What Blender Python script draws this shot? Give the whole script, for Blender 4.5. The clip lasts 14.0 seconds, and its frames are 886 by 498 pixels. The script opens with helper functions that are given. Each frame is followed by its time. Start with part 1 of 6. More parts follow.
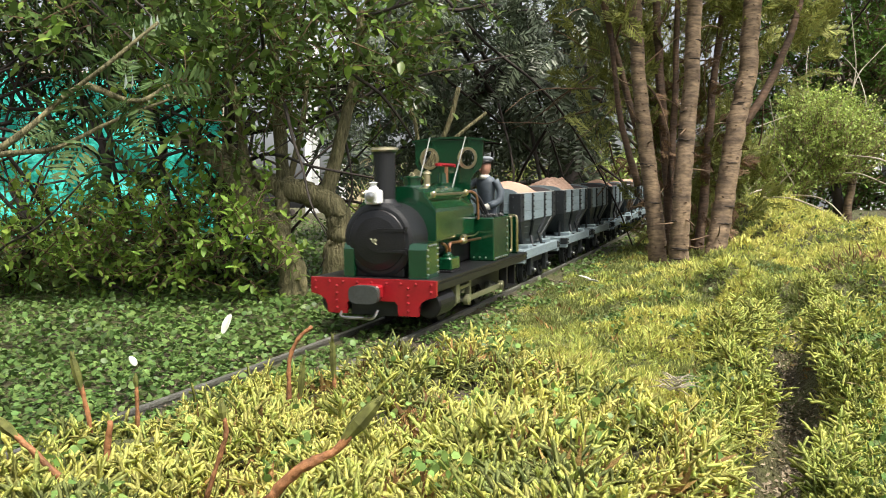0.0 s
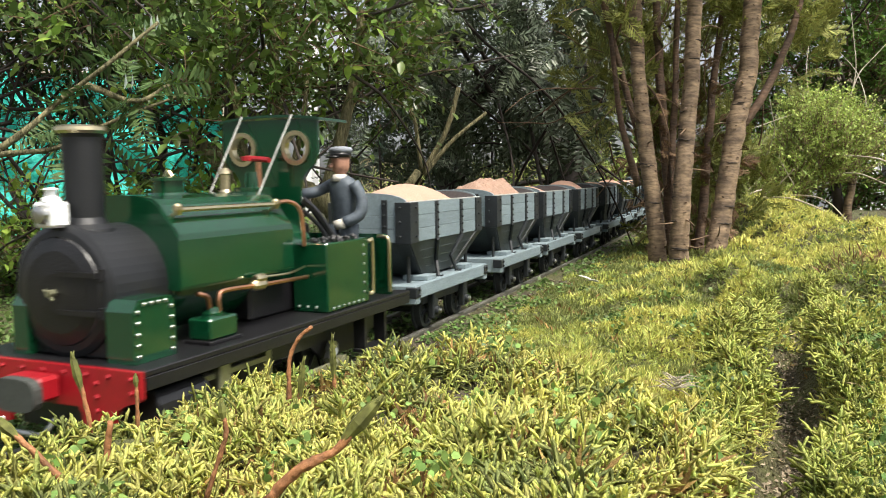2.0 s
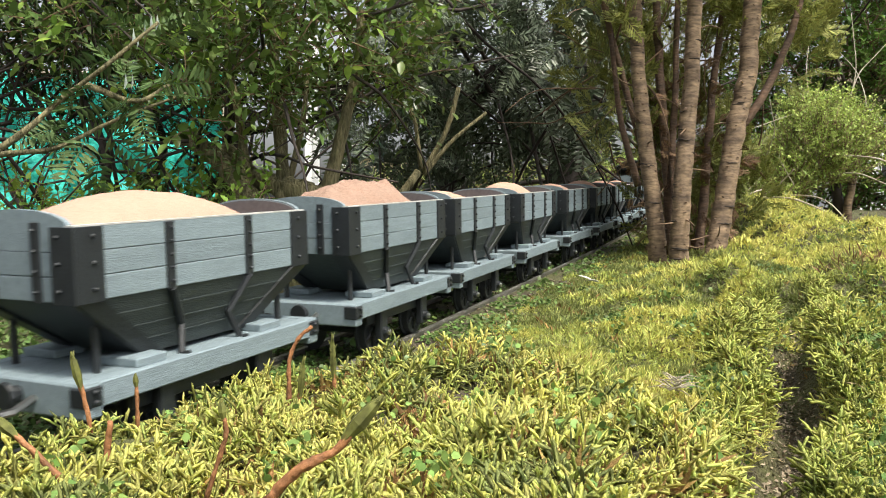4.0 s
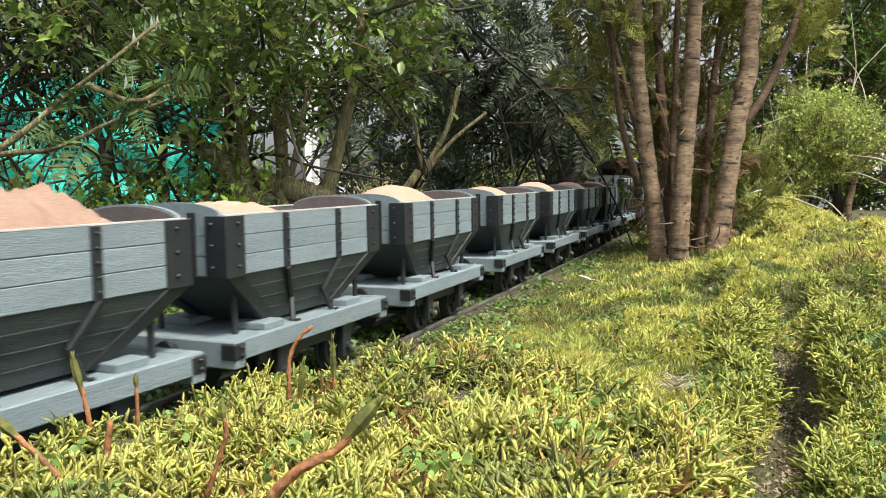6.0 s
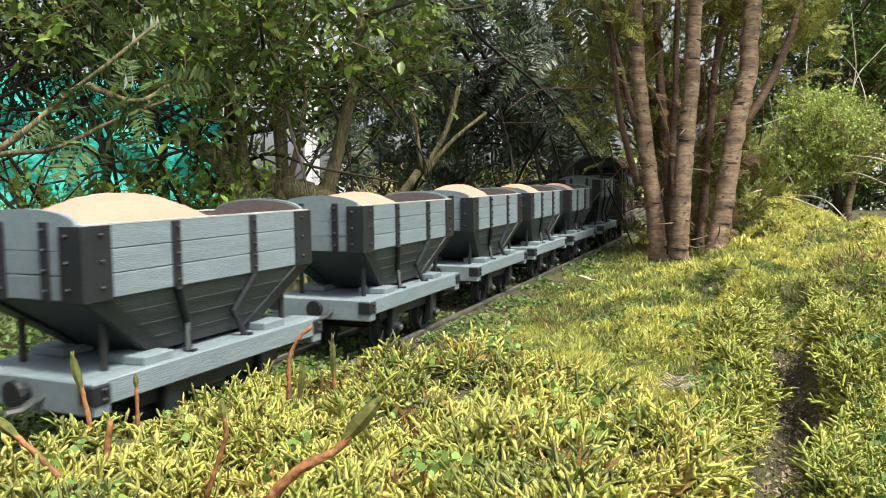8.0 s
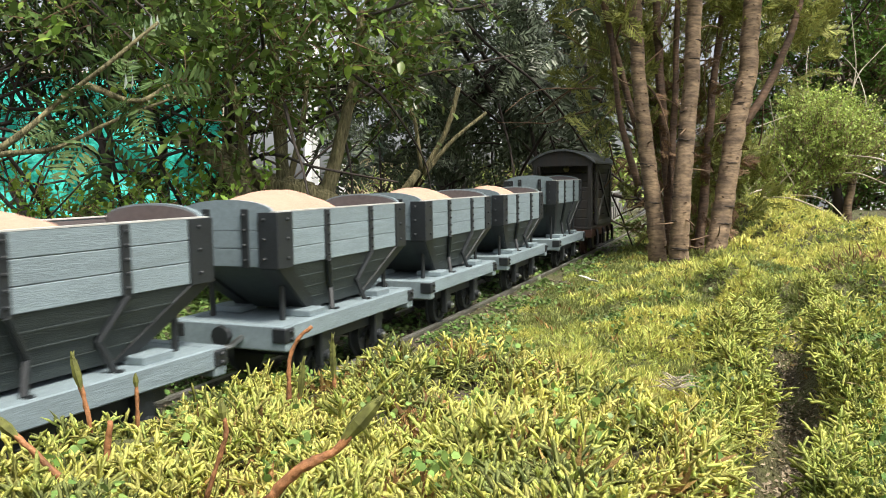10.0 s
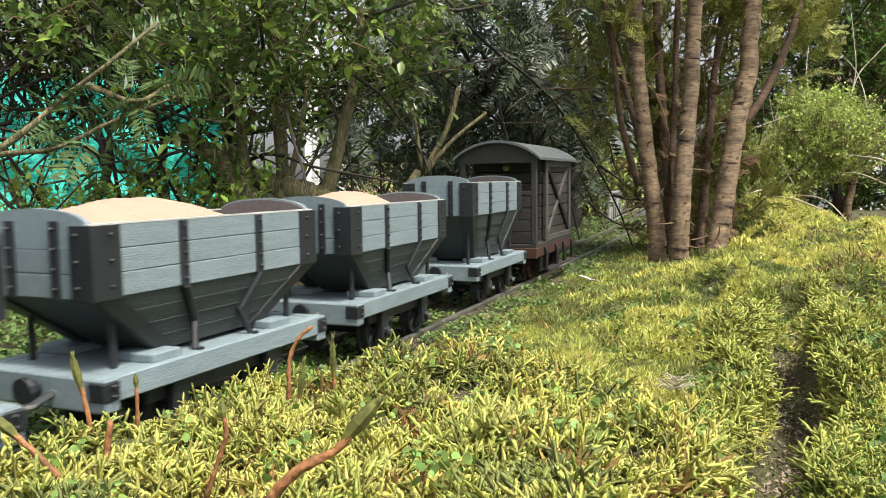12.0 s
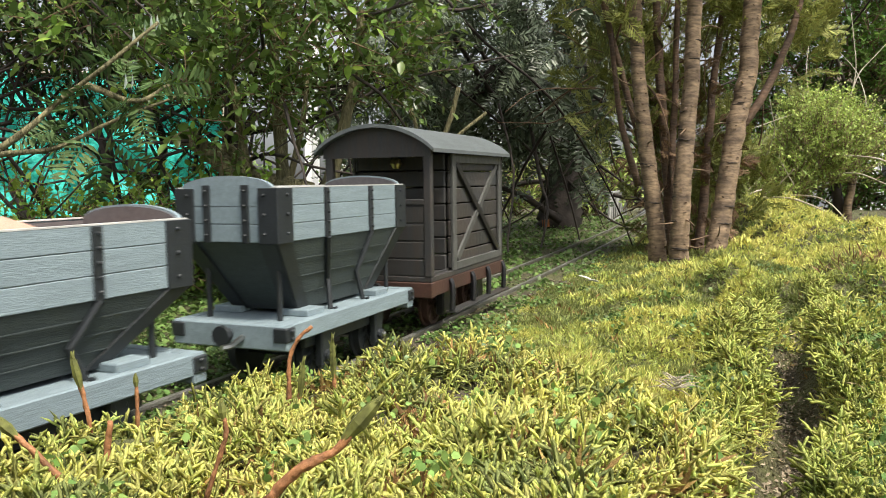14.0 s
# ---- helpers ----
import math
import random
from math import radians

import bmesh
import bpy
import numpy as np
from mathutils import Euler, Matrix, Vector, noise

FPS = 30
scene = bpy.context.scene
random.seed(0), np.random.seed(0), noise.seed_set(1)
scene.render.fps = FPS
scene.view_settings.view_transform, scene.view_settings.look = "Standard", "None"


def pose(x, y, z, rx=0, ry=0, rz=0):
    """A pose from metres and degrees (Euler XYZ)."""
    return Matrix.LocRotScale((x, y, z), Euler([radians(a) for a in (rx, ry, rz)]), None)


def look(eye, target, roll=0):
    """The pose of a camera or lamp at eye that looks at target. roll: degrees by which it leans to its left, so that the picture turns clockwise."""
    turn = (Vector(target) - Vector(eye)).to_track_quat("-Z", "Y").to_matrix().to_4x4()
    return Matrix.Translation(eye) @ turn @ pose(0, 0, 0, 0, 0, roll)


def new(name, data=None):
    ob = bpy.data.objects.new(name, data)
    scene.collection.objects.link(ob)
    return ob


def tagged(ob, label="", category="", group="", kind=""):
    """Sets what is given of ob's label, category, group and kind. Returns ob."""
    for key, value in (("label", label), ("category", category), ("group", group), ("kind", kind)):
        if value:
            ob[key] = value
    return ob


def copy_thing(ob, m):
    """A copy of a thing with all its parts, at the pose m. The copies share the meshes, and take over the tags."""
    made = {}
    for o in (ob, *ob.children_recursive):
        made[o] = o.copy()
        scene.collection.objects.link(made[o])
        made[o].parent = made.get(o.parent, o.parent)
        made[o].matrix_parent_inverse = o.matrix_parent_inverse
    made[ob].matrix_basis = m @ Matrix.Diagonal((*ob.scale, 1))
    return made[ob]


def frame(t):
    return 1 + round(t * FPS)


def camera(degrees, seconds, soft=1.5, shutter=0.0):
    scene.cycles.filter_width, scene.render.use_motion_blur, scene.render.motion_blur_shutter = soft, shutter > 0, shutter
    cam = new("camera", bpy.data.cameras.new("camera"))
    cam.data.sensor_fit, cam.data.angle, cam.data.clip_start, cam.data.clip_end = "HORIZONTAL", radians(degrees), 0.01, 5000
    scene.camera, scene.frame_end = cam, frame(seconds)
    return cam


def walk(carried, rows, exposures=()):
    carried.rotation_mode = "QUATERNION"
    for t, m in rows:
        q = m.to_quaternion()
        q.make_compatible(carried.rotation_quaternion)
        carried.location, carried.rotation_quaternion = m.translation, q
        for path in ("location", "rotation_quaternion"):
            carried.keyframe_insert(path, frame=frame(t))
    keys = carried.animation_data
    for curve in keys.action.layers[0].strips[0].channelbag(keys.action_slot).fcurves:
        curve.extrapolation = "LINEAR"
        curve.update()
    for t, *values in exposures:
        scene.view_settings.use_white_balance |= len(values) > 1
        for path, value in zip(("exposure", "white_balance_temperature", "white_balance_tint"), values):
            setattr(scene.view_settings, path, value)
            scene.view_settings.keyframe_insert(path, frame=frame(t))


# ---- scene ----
# ---------------------------------------------------------------- camera
U = 0.073                      # metres per model unit (gauge of 45 mm = 0.616 units)
EYE = (0.0, 0.0, 1.159 * U)
cam = camera(58.7, 14.0, soft=1.0, shutter=0.5)
VIEW = pose(*EYE, 90 - 3.1, 0, 0)
walk(cam, [(0.0, VIEW), (14.0, VIEW)], exposures=[(0.0, 0.82), (14.0, 0.82)])

# ---------------------------------------------------------------- light
SUN_EL, SUN_ROT = 62.0, 140.0
world = bpy.data.worlds.new("sky")
scene.world = world
world.use_nodes = True
wn = world.node_tree.nodes
sky = wn.new("ShaderNodeTexSky")
sky.sky_type = 'NISHITA'
sky.sun_disc = False
sky.sun_elevation = radians(SUN_EL)
sky.sun_rotation = radians(SUN_ROT)
sky.air_density, sky.dust_density, sky.ozone_density = 1.0, 6.0, 0.6
bright = wn.new("ShaderNodeHueSaturation")
bright.inputs["Saturation"].default_value = 0.35
world.node_tree.links.new(sky.outputs[0], bright.inputs["Color"])
world.node_tree.links.new(bright.outputs[0], wn["Background"].inputs[0])
wn["Background"].inputs[1].default_value = 0.135

sun_data = bpy.data.lights.new("sun", 'SUN')
sun_data.energy, sun_data.angle, sun_data.color = 3.15, radians(11), (1.0, 0.93, 0.80)
sun = new("sun", sun_data)
az, el = radians(SUN_ROT), radians(SUN_EL)
sun.matrix_world = look((math.sin(az) * math.cos(el) * 8, math.cos(az) * math.cos(el) * 8, math.sin(el) * 8), (0, 0, 0))


# ---------------------------------------------------------------- materials
def material(name, color, rough=0.6, metal=0.0, var=0.25, scale=60.0, fine=600.0, bump=0.15, hue2=None,
             island=0.0, spec=0.5, translucent=0.0, stretch=(1, 1, 1), coat=0.0, obj_random=0.0, deep=0.001):
    m = bpy.data.materials.new(name)
    m.use_nodes = True
    n, l = m.node_tree.nodes, m.node_tree.links
    b = n["Principled BSDF"]
    b.inputs["Roughness"].default_value = rough
    b.inputs["Metallic"].default_value = metal
    b.inputs["Specular IOR Level"].default_value = spec
    b.inputs["Coat Weight"].default_value = coat
    b.inputs["Coat Roughness"].default_value = 0.12
    co = n.new("ShaderNodeTexCoord")
    mp = n.new("ShaderNodeMapping")
    mp.inputs["Scale"].default_value = stretch
    l.new(co.outputs["Object"], mp.inputs[0])
    big, small = n.new("ShaderNodeTexNoise"), n.new("ShaderNodeTexNoise")
    big.inputs["Scale"].default_value, big.inputs["Detail"].default_value = scale, 5
    small.inputs["Scale"].default_value, small.inputs["Detail"].default_value = fine, 3
    l.new(mp.outputs[0], big.inputs["Vector"])
    l.new(mp.outputs[0], small.inputs["Vector"])
    mix = n.new("ShaderNodeMix")
    mix.data_type = 'RGBA'
    a = color
    c = hue2 or tuple(min(1, v * 0.45) for v in color)
    mix.inputs[6].default_value, mix.inputs[7].default_value = (*a, 1), (*c, 1)
    ramp = n.new("ShaderNodeMapRange")
    ramp.inputs[1].default_value, ramp.inputs[2].default_value = 0.35, 0.75
    ramp.inputs[3].default_value, ramp.inputs[4].default_value = 0.0, min(1.0, var * 2)
    l.new(big.outputs[0], ramp.inputs[0])
    l.new(ramp.outputs[0], mix.inputs[0])
    last = mix.outputs[2]
    hsv = n.new("ShaderNodeHueSaturation")
    l.new(last, hsv.inputs["Color"])
    val = n.new("ShaderNodeMapRange")
    val.inputs[1].default_value, val.inputs[2].default_value = 0.3, 0.7
    val.inputs[3].default_value, val.inputs[4].default_value = 1 - var * 0.6, 1 + var * 0.6
    l.new(small.outputs[0], val.inputs[0])
    last_val = val.outputs[0]
    if island or obj_random:
        rnd = n.new("ShaderNodeNewGeometry" if island else "ShaderNodeObjectInfo")
        sock = rnd.outputs["Random Per Island"] if island else rnd.outputs["Random"]
        k = island or obj_random
        iv = n.new("ShaderNodeMapRange")
        iv.inputs[3].default_value, iv.inputs[4].default_value = 1 - k, 1 + k
        l.new(sock, iv.inputs[0])
        mul = n.new("ShaderNodeMath")
        mul.operation = 'MULTIPLY'
        l.new(iv.outputs[0], mul.inputs[0])
        l.new(last_val, mul.inputs[1])
        last_val = mul.outputs[0]
        if island:
            wn2 = n.new("ShaderNodeTexWhiteNoise")
            wn2.noise_dimensions = '1D'
            l.new(sock, wn2.inputs["W"])
            hv = n.new("ShaderNodeMapRange")
            hv.inputs[3].default_value, hv.inputs[4].default_value = 0.5 - 0.018, 0.5 + 0.018
            l.new(wn2.outputs[0], hv.inputs[0])
            l.new(hv.outputs[0], hsv.inputs["Hue"])
    l.new(last_val, hsv.inputs["Value"])
    l.new(hsv.outputs[0], b.inputs["Base Color"])
    if bump:
        bp = n.new("ShaderNodeBump")
        bp.inputs["Strength"].default_value, bp.inputs["Distance"].default_value = bump, deep
        l.new(small.outputs[0], bp.inputs["Height"])
        l.new(bp.outputs[0], b.inputs["Normal"])
    if translucent:
        tr, ms = n.new("ShaderNodeBsdfTranslucent"), n.new("ShaderNodeMixShader")
        l.new(hsv.outputs[0], tr.inputs[0])
        ms.inputs[0].default_value = translucent
        l.new(b.outputs[0], ms.inputs[1])
        l.new(tr.outputs[0], ms.inputs[2])
        l.new(ms.outputs[0], n["Material Output"].inputs[0])
    return m


GREEN = material("green_enamel", (0.003, 0.041, 0.016), 0.14, var=0.1, scale=40, fine=300, bump=0.015, coat=0.9)
BLACK = material("matt_black_paint", (0.010, 0.010, 0.0115), 0.36, var=0.3, scale=50, fine=900, bump=0.15)
SMOKEBOX = material("graphite_paint", (0.0095, 0.0105, 0.0125), 0.46, var=0.25, scale=60, fine=900, bump=0.08)
RED = material("red_paint", (0.30, 0.008, 0.014), 0.35, var=0.15, scale=60, bump=0.04, coat=0.2)
BRASS = material("brass", (0.70, 0.60, 0.38), 0.28, 1.0, var=0.15, bump=0.03)
COPPER = material("copper", (0.72, 0.36, 0.22), 0.3, 1.0, var=0.2, bump=0.03)
STEEL = material("bright_steel", (0.55, 0.55, 0.52), 0.3, 1.0, var=0.2, bump=0.05)
ROD = material("olive_steel_rod", (0.34, 0.34, 0.22), 0.38, 0.7, var=0.25, bump=0.05)
WHITE = material("white_enamel", (0.8, 0.82, 0.82), 0.3, var=0.08, bump=0.02)
RUBBER = material("dull_grey_buffer", (0.05, 0.055, 0.05), 0.6, var=0.3, bump=0.1)
COAL = material("coal", (0.015, 0.015, 0.016), 0.4, var=0.3, fine=900, bump=0.5)
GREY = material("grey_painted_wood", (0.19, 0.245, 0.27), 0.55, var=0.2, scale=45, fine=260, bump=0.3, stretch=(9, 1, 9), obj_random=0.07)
# the wagon grey with the chute's shade put into the colour
GREY_SHADED = material("shaded_grey_wood", (0.036, 0.048, 0.048), 0.6, var=0.25, scale=45, fine=260, bump=0.3, stretch=(3, 1, 9))
INSIDE = material("brown_grey_inside", (0.10, 0.092, 0.095), 0.7, var=0.25, scale=60, fine=500, bump=0.2)
RIM = material("worn_pale_rim", (0.5, 0.5, 0.48), 0.6, var=0.3, scale=90, bump=0.1)
IRON = material("black_iron_strap", (0.014, 0.018, 0.021), 0.5, var=0.3, scale=80, fine=900, bump=0.15)
VANBODY = material("sooty_brown_wood", (0.026, 0.028, 0.029), 0.6, var=0.35, scale=25, fine=260, bump=0.35, hue2=(0.045, 0.03, 0.02), stretch=(9, 1, 1), obj_random=0.2)
VANLIGHT = material("weathered_grey_wood", (0.075, 0.076, 0.070), 0.6, var=0.35, scale=40, fine=260, bump=0.35, stretch=(9, 1, 1))
VANROOF = material("grey_felt_roof", (0.10, 0.115, 0.118), 0.5, var=0.25, scale=50, bump=0.15)
VANRED = material("rusty_red_underframe", (0.055, 0.024, 0.015), 0.65, var=0.4, scale=40, bump=0.25)
SAND = material("peach_sand", (0.45, 0.285, 0.215), 0.95, var=0.22, scale=70, fine=1500, bump=0.6, hue2=(0.37, 0.235, 0.175), spec=0.1)
SAND_DAMP = material("damp_pinkish_sand", (0.31, 0.215, 0.165), 0.95, var=0.35, scale=90, fine=1500, bump=0.8, hue2=(0.30, 0.19, 0.14), spec=0.1)
RAILM = material("weathered_rail", (0.28, 0.27, 0.25), 0.38, 0.6, var=0.35, scale=60, fine=700, bump=0.2)
SLEEPER = material("dark_plastic_sleeper", (0.03, 0.026, 0.022), 0.7, var=0.4, scale=80, bump=0.2)
STUFFM = dict(spec=0.25, bump=0.0)
MOSSM = dict(spec=0.3, bump=0.7, deep=0.0006, fine=1700)
MOSS = material("yellow_green_moss", (0.64, 0.61, 0.18), 0.65, var=0.42, scale=28, hue2=(0.43, 0.475, 0.125), island=0.42, translucent=0.4, **MOSSM)
MOSS_LIME = material("lime_green_moss", (0.49, 0.52, 0.14), 0.65, var=0.42, scale=28, hue2=(0.31, 0.365, 0.09), island=0.45, translucent=0.4, **MOSSM)
MOSS_DARK = material("green_moss", (0.27, 0.30, 0.095), 0.65, var=0.45, scale=28, hue2=(0.14, 0.175, 0.055), island=0.45, translucent=0.35, **MOSSM)
MOSS_OLD = material("old_brown_moss", (0.33, 0.20, 0.075), 0.75, var=0.45, scale=28, hue2=(0.17, 0.12, 0.04), island=0.5, translucent=0.2, **MOSSM)
COVER = material("small_round_leaves", (0.125, 0.20, 0.055), 0.4, var=0.3, scale=9, fine=200, hue2=(0.055, 0.115, 0.03), island=0.5, translucent=0.25, **STUFFM)
COVER_NEAR = material("fresh_round_leaves", (0.20, 0.31, 0.08), 0.4, var=0.3, scale=9, fine=200, hue2=(0.10, 0.18, 0.045), island=0.45, translucent=0.3, **STUFFM)
SOIL = material("damp_soil", (0.05, 0.038, 0.022), 0.8, var=0.5, scale=45, fine=420, bump=1.0, deep=0.004, hue2=(0.10, 0.115, 0.03))
DEADMOSS = material("straw_litter", (0.42, 0.33, 0.19), 0.8, var=0.3, scale=30, island=0.4, **STUFFM)
LEAF = material("mid_green_leaf", (0.125, 0.19, 0.05), 0.34, var=0.25, scale=6, fine=80, hue2=(0.06, 0.11, 0.03), island=0.5, translucent=0.3, **STUFFM)
LEAF_NEW = material("fresh_leaf", (0.22, 0.34, 0.06), 0.42, var=0.25, scale=6, fine=80, island=0.35, translucent=0.4, **STUFFM)
NEEDLE = material("yew_needle", (0.12, 0.15, 0.10), 0.25, var=0.25, scale=6, fine=80, island=0.5, translucent=0.12, **STUFFM)
CYPRESS = material("cypress_spray", (0.29, 0.31, 0.085), 0.6, var=0.3, scale=6, fine=80, hue2=(0.09, 0.11, 0.03), island=0.5, translucent=0.25, **STUFFM)
# hedge leaves in two tones: shade in the first, sunlight in the second
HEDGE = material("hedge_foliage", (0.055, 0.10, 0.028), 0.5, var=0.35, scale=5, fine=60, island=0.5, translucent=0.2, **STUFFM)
HEDGE_SUNLIT = material("sunlit_hedge_foliage", (0.15, 0.26, 0.055), 0.45, var=0.35, scale=5, fine=60, island=0.5, translucent=0.25, **STUFFM)
BUSHM = material("bright_bush_foliage", (0.33, 0.42, 0.11), 0.5, var=0.3, scale=5, fine=60, island=0.4, translucent=0.35, **STUFFM)
BARK = material("ringed_brown_bark", (0.235, 0.165, 0.10), 0.8, var=0.7, scale=75, fine=260, bump=0.8, hue2=(0.055, 0.036, 0.024), stretch=(0.5, 0.5, 1.5), deep=0.0009)
BARK_MOSS = material("mossy_bark", (0.21, 0.185, 0.095), 0.9, var=0.5, scale=60, fine=200, bump=1.0, hue2=(0.05, 0.05, 0.02), stretch=(2.2, 2.2, 0.5), deep=0.004)
BARK_RED = material("reddish_brown_bark", (0.13, 0.08, 0.05), 0.85, var=0.5, scale=60, fine=220, bump=0.9, hue2=(0.05, 0.033, 0.024), stretch=(0.6, 0.6, 1.5), deep=0.0015)
BARK_DARK = material("dark_bark", (0.035, 0.026, 0.02), 0.85, var=0.4, scale=25, fine=200, bump=0.9)
TWIG = material("brown_twig", (0.16, 0.10, 0.055), 0.75, var=0.35, scale=60, fine=500, bump=0.3)
TWIG_PALE = material("pale_dead_twig", (0.45, 0.40, 0.31), 0.75, var=0.3, scale=60, bump=0.2)
NETTING = material("teal_windbreak_netting", (0.10, 0.85, 0.74), 0.6, var=0.4, scale=30, fine=220, bump=0.6, hue2=(0.04, 0.58, 0.50), translucent=0.5)
STONE = material("brown_stone", (0.22, 0.18, 0.12), 0.85, var=0.4, scale=30, fine=300, bump=0.6)
CREAM = material("cream_render", (0.62, 0.53, 0.34), 0.8, var=0.15, scale=4, fine=60, bump=0.2)
PVC = material("white_pvc", (0.82, 0.82, 0.82), 0.4, var=0.06, scale=5, fine=60, bump=0.0)
GIRDER = material("weathered_grey_girder", (0.33, 0.33, 0.31), 0.6, 0.2, var=0.3, scale=40, bump=0.2)
SHOOT_TIP = material("olive_bud", (0.15, 0.16, 0.035), 0.75, var=0.5, scale=160, fine=700, bump=0.2, translucent=0.2)
SHOOT_STEM = material("orange_brown_stem", (0.32, 0.14, 0.055), 0.7, var=0.5, scale=160, fine=700, bump=0.6)


# ---------------------------------------------------------------- building helpers
def tidy(bm, smooth=False):
    bmesh.ops.recalc_face_normals(bm, faces=bm.faces[:])
    for f in bm.faces:
        f.smooth = smooth


def part(name, bm, mat, parent=None, label="", scale=U, smooth=False):
    """Links a bmesh, drawn in model units, as one mesh object under a thing or a part."""
    tidy(bm, smooth)
    me = bpy.data.meshes.new(name)
    bmesh.ops.scale(bm, vec=(scale,) * 3, verts=bm.verts[:])
    bm.to_mesh(me)
    bm.free()
    me.materials.append(mat)
    ob = new(name, me)
    if parent:
        ob.parent = parent
    if label:
        tagged(ob, label)
    return ob


def thing(name, label, category, group=""):
    return tagged(new(name), label, category, group)


def box(bm, x0, x1, y0, y1, z0, z1, bev=0.0):
    r = bmesh.ops.create_cube(bm, size=1.0)
    vs = r["verts"]
    bmesh.ops.scale(bm, vec=(x1 - x0, y1 - y0, z1 - z0), verts=vs)
    bmesh.ops.translate(bm, vec=((x0 + x1) / 2, (y0 + y1) / 2, (z0 + z1) / 2), verts=vs)
    if bev:
        es = list({e for v in vs for e in v.link_edges})
        bmesh.ops.bevel(bm, geom=es, offset=bev, segments=1, affect='EDGES')
    return bm


def one_box(*a, bev=0.006):
    return box(bmesh.new(), *a, bev=bev)


def ring(bm, pts_r, axis_m, seg=20, cap=True):
    """Lathe: (height, radius) pairs turned about the local z of axis_m."""
    rows = []
    for h, r in pts_r:
        rows.append([bm.verts.new(axis_m @ Vector((r * math.cos(2 * math.pi * i / seg), r * math.sin(2 * math.pi * i / seg), h))) for i in range(seg)])
    for a, b in zip(rows, rows[1:]):
        for i in range(seg):
            bm.faces.new((a[i], a[(i + 1) % seg], b[(i + 1) % seg], b[i]))
    if cap:
        bm.faces.new(rows[0][::-1])
        bm.faces.new(rows[-1])
    return bm


def lathe(pts_r, m, seg=20):
    return ring(bmesh.new(), pts_r, m, seg)


UP = Matrix.Identity(4)
SIDE = Matrix.Rotation(radians(90), 4, 'Y')      # local z along +x
BACK = Matrix.Rotation(radians(-90), 4, 'X')     # local z along +y


def at(x, y, z, m=UP):
    return Matrix.Translation((x, y, z)) @ m


def tube(bm, pts, radii, seg=8, rough=0.0, rng=None):
    pts = [Vector(p) for p in pts]
    rows = []
    side = None
    for i, p in enumerate(pts):
        d = (pts[min(i + 1, len(pts) - 1)] - pts[max(i - 1, 0)]).normalized()
        if side is None:
            side = d.orthogonal().normalized()
        side = (side - d * side.dot(d)).normalized()
        up = d.cross(side)
        r = radii[i] if hasattr(radii, "__len__") else radii
        row = []
        for k in range(seg):
            a = 2 * math.pi * k / seg
            rr = r * (1 + (rng.uniform(-rough, rough) if rng else 0))
            row.append(bm.verts.new(p + side * (math.cos(a) * rr) + up * (math.sin(a) * rr)))
        rows.append(row)
    for a, b in zip(rows, rows[1:]):
        for k in range(seg):
            bm.faces.new((a[k], a[(k + 1) % seg], b[(k + 1) % seg], b[k]))
    bm.faces.new(rows[0][::-1])
    bm.faces.new(rows[-1])
    return bm


def spline(pts, n):
    """A smooth curve through pts."""
    pts = [Vector(p) for p in pts]
    q = [pts[0] * 2 - pts[1]] + pts + [pts[-1] * 2 - pts[-2]]
    out = []
    for i in range(len(pts) - 1):
        a, b, c, d = q[i:i + 4]
        for k in range(n):
            t = k / n
            out.append(0.5 * (2 * b + (c - a) * t + (2 * a - 5 * b + 4 * c - d) * t * t + (3 * b - 3 * c + d - a) * t ** 3))
    return out + [pts[-1]]


def prism(bm, outline, axis, a0, a1):
    """A flat outline of (p, q) pairs made thick between a0 and a1 along axis."""
    def put(p, q, a):
        return (a, p, q) if axis == 'x' else (p, a, q) if axis == 'y' else (p, q, a)
    lo = [bm.verts.new(put(p, q, a0)) for p, q in outline]
    hi = [bm.verts.new(put(p, q, a1)) for p, q in outline]
    n = len(outline)
    bm.faces.new(lo[::-1])
    bm.faces.new(hi)
    for i in range(n):
        bm.faces.new((lo[i], lo[(i + 1) % n], hi[(i + 1) % n], hi[i]))
    return bm


def rivets(bm, spots, axis, r=0.012, h=0.012):
    m = {'x': SIDE, '-x': Matrix.Rotation(radians(-90), 4, 'Y'), '-y': Matrix.Rotation(radians(90), 4, 'X'), 'y': BACK, 'z': UP}[axis]
    for s in spots:
        ring(bm, [(-0.002, r), (h * 0.6, r * 0.9), (h, r * 0.45)], at(*s, m), 6)
    return bm


def raw_mesh(name, verts, faces, mat, smooth=False):
    """A mesh from arrays: verts (n, 3), faces (m, 3 or 4)."""
    me = bpy.data.meshes.new(name)
    verts, faces = np.ascontiguousarray(verts, np.float32), np.ascontiguousarray(faces, np.int32)
    k = faces.shape[1]
    me.vertices.add(len(verts))
    me.vertices.foreach_set("co", verts.ravel())
    me.loops.add(faces.size)
    me.loops.foreach_set("vertex_index", faces.ravel())
    me.polygons.add(len(faces))
    me.polygons.foreach_set("loop_start", np.arange(0, faces.size, k, dtype=np.int32))
    me.update(calc_edges=True)
    if smooth:
        me.polygons.foreach_set("use_smooth", np.ones(len(faces), bool))
    me.materials.append(mat)
    return new(name, me)


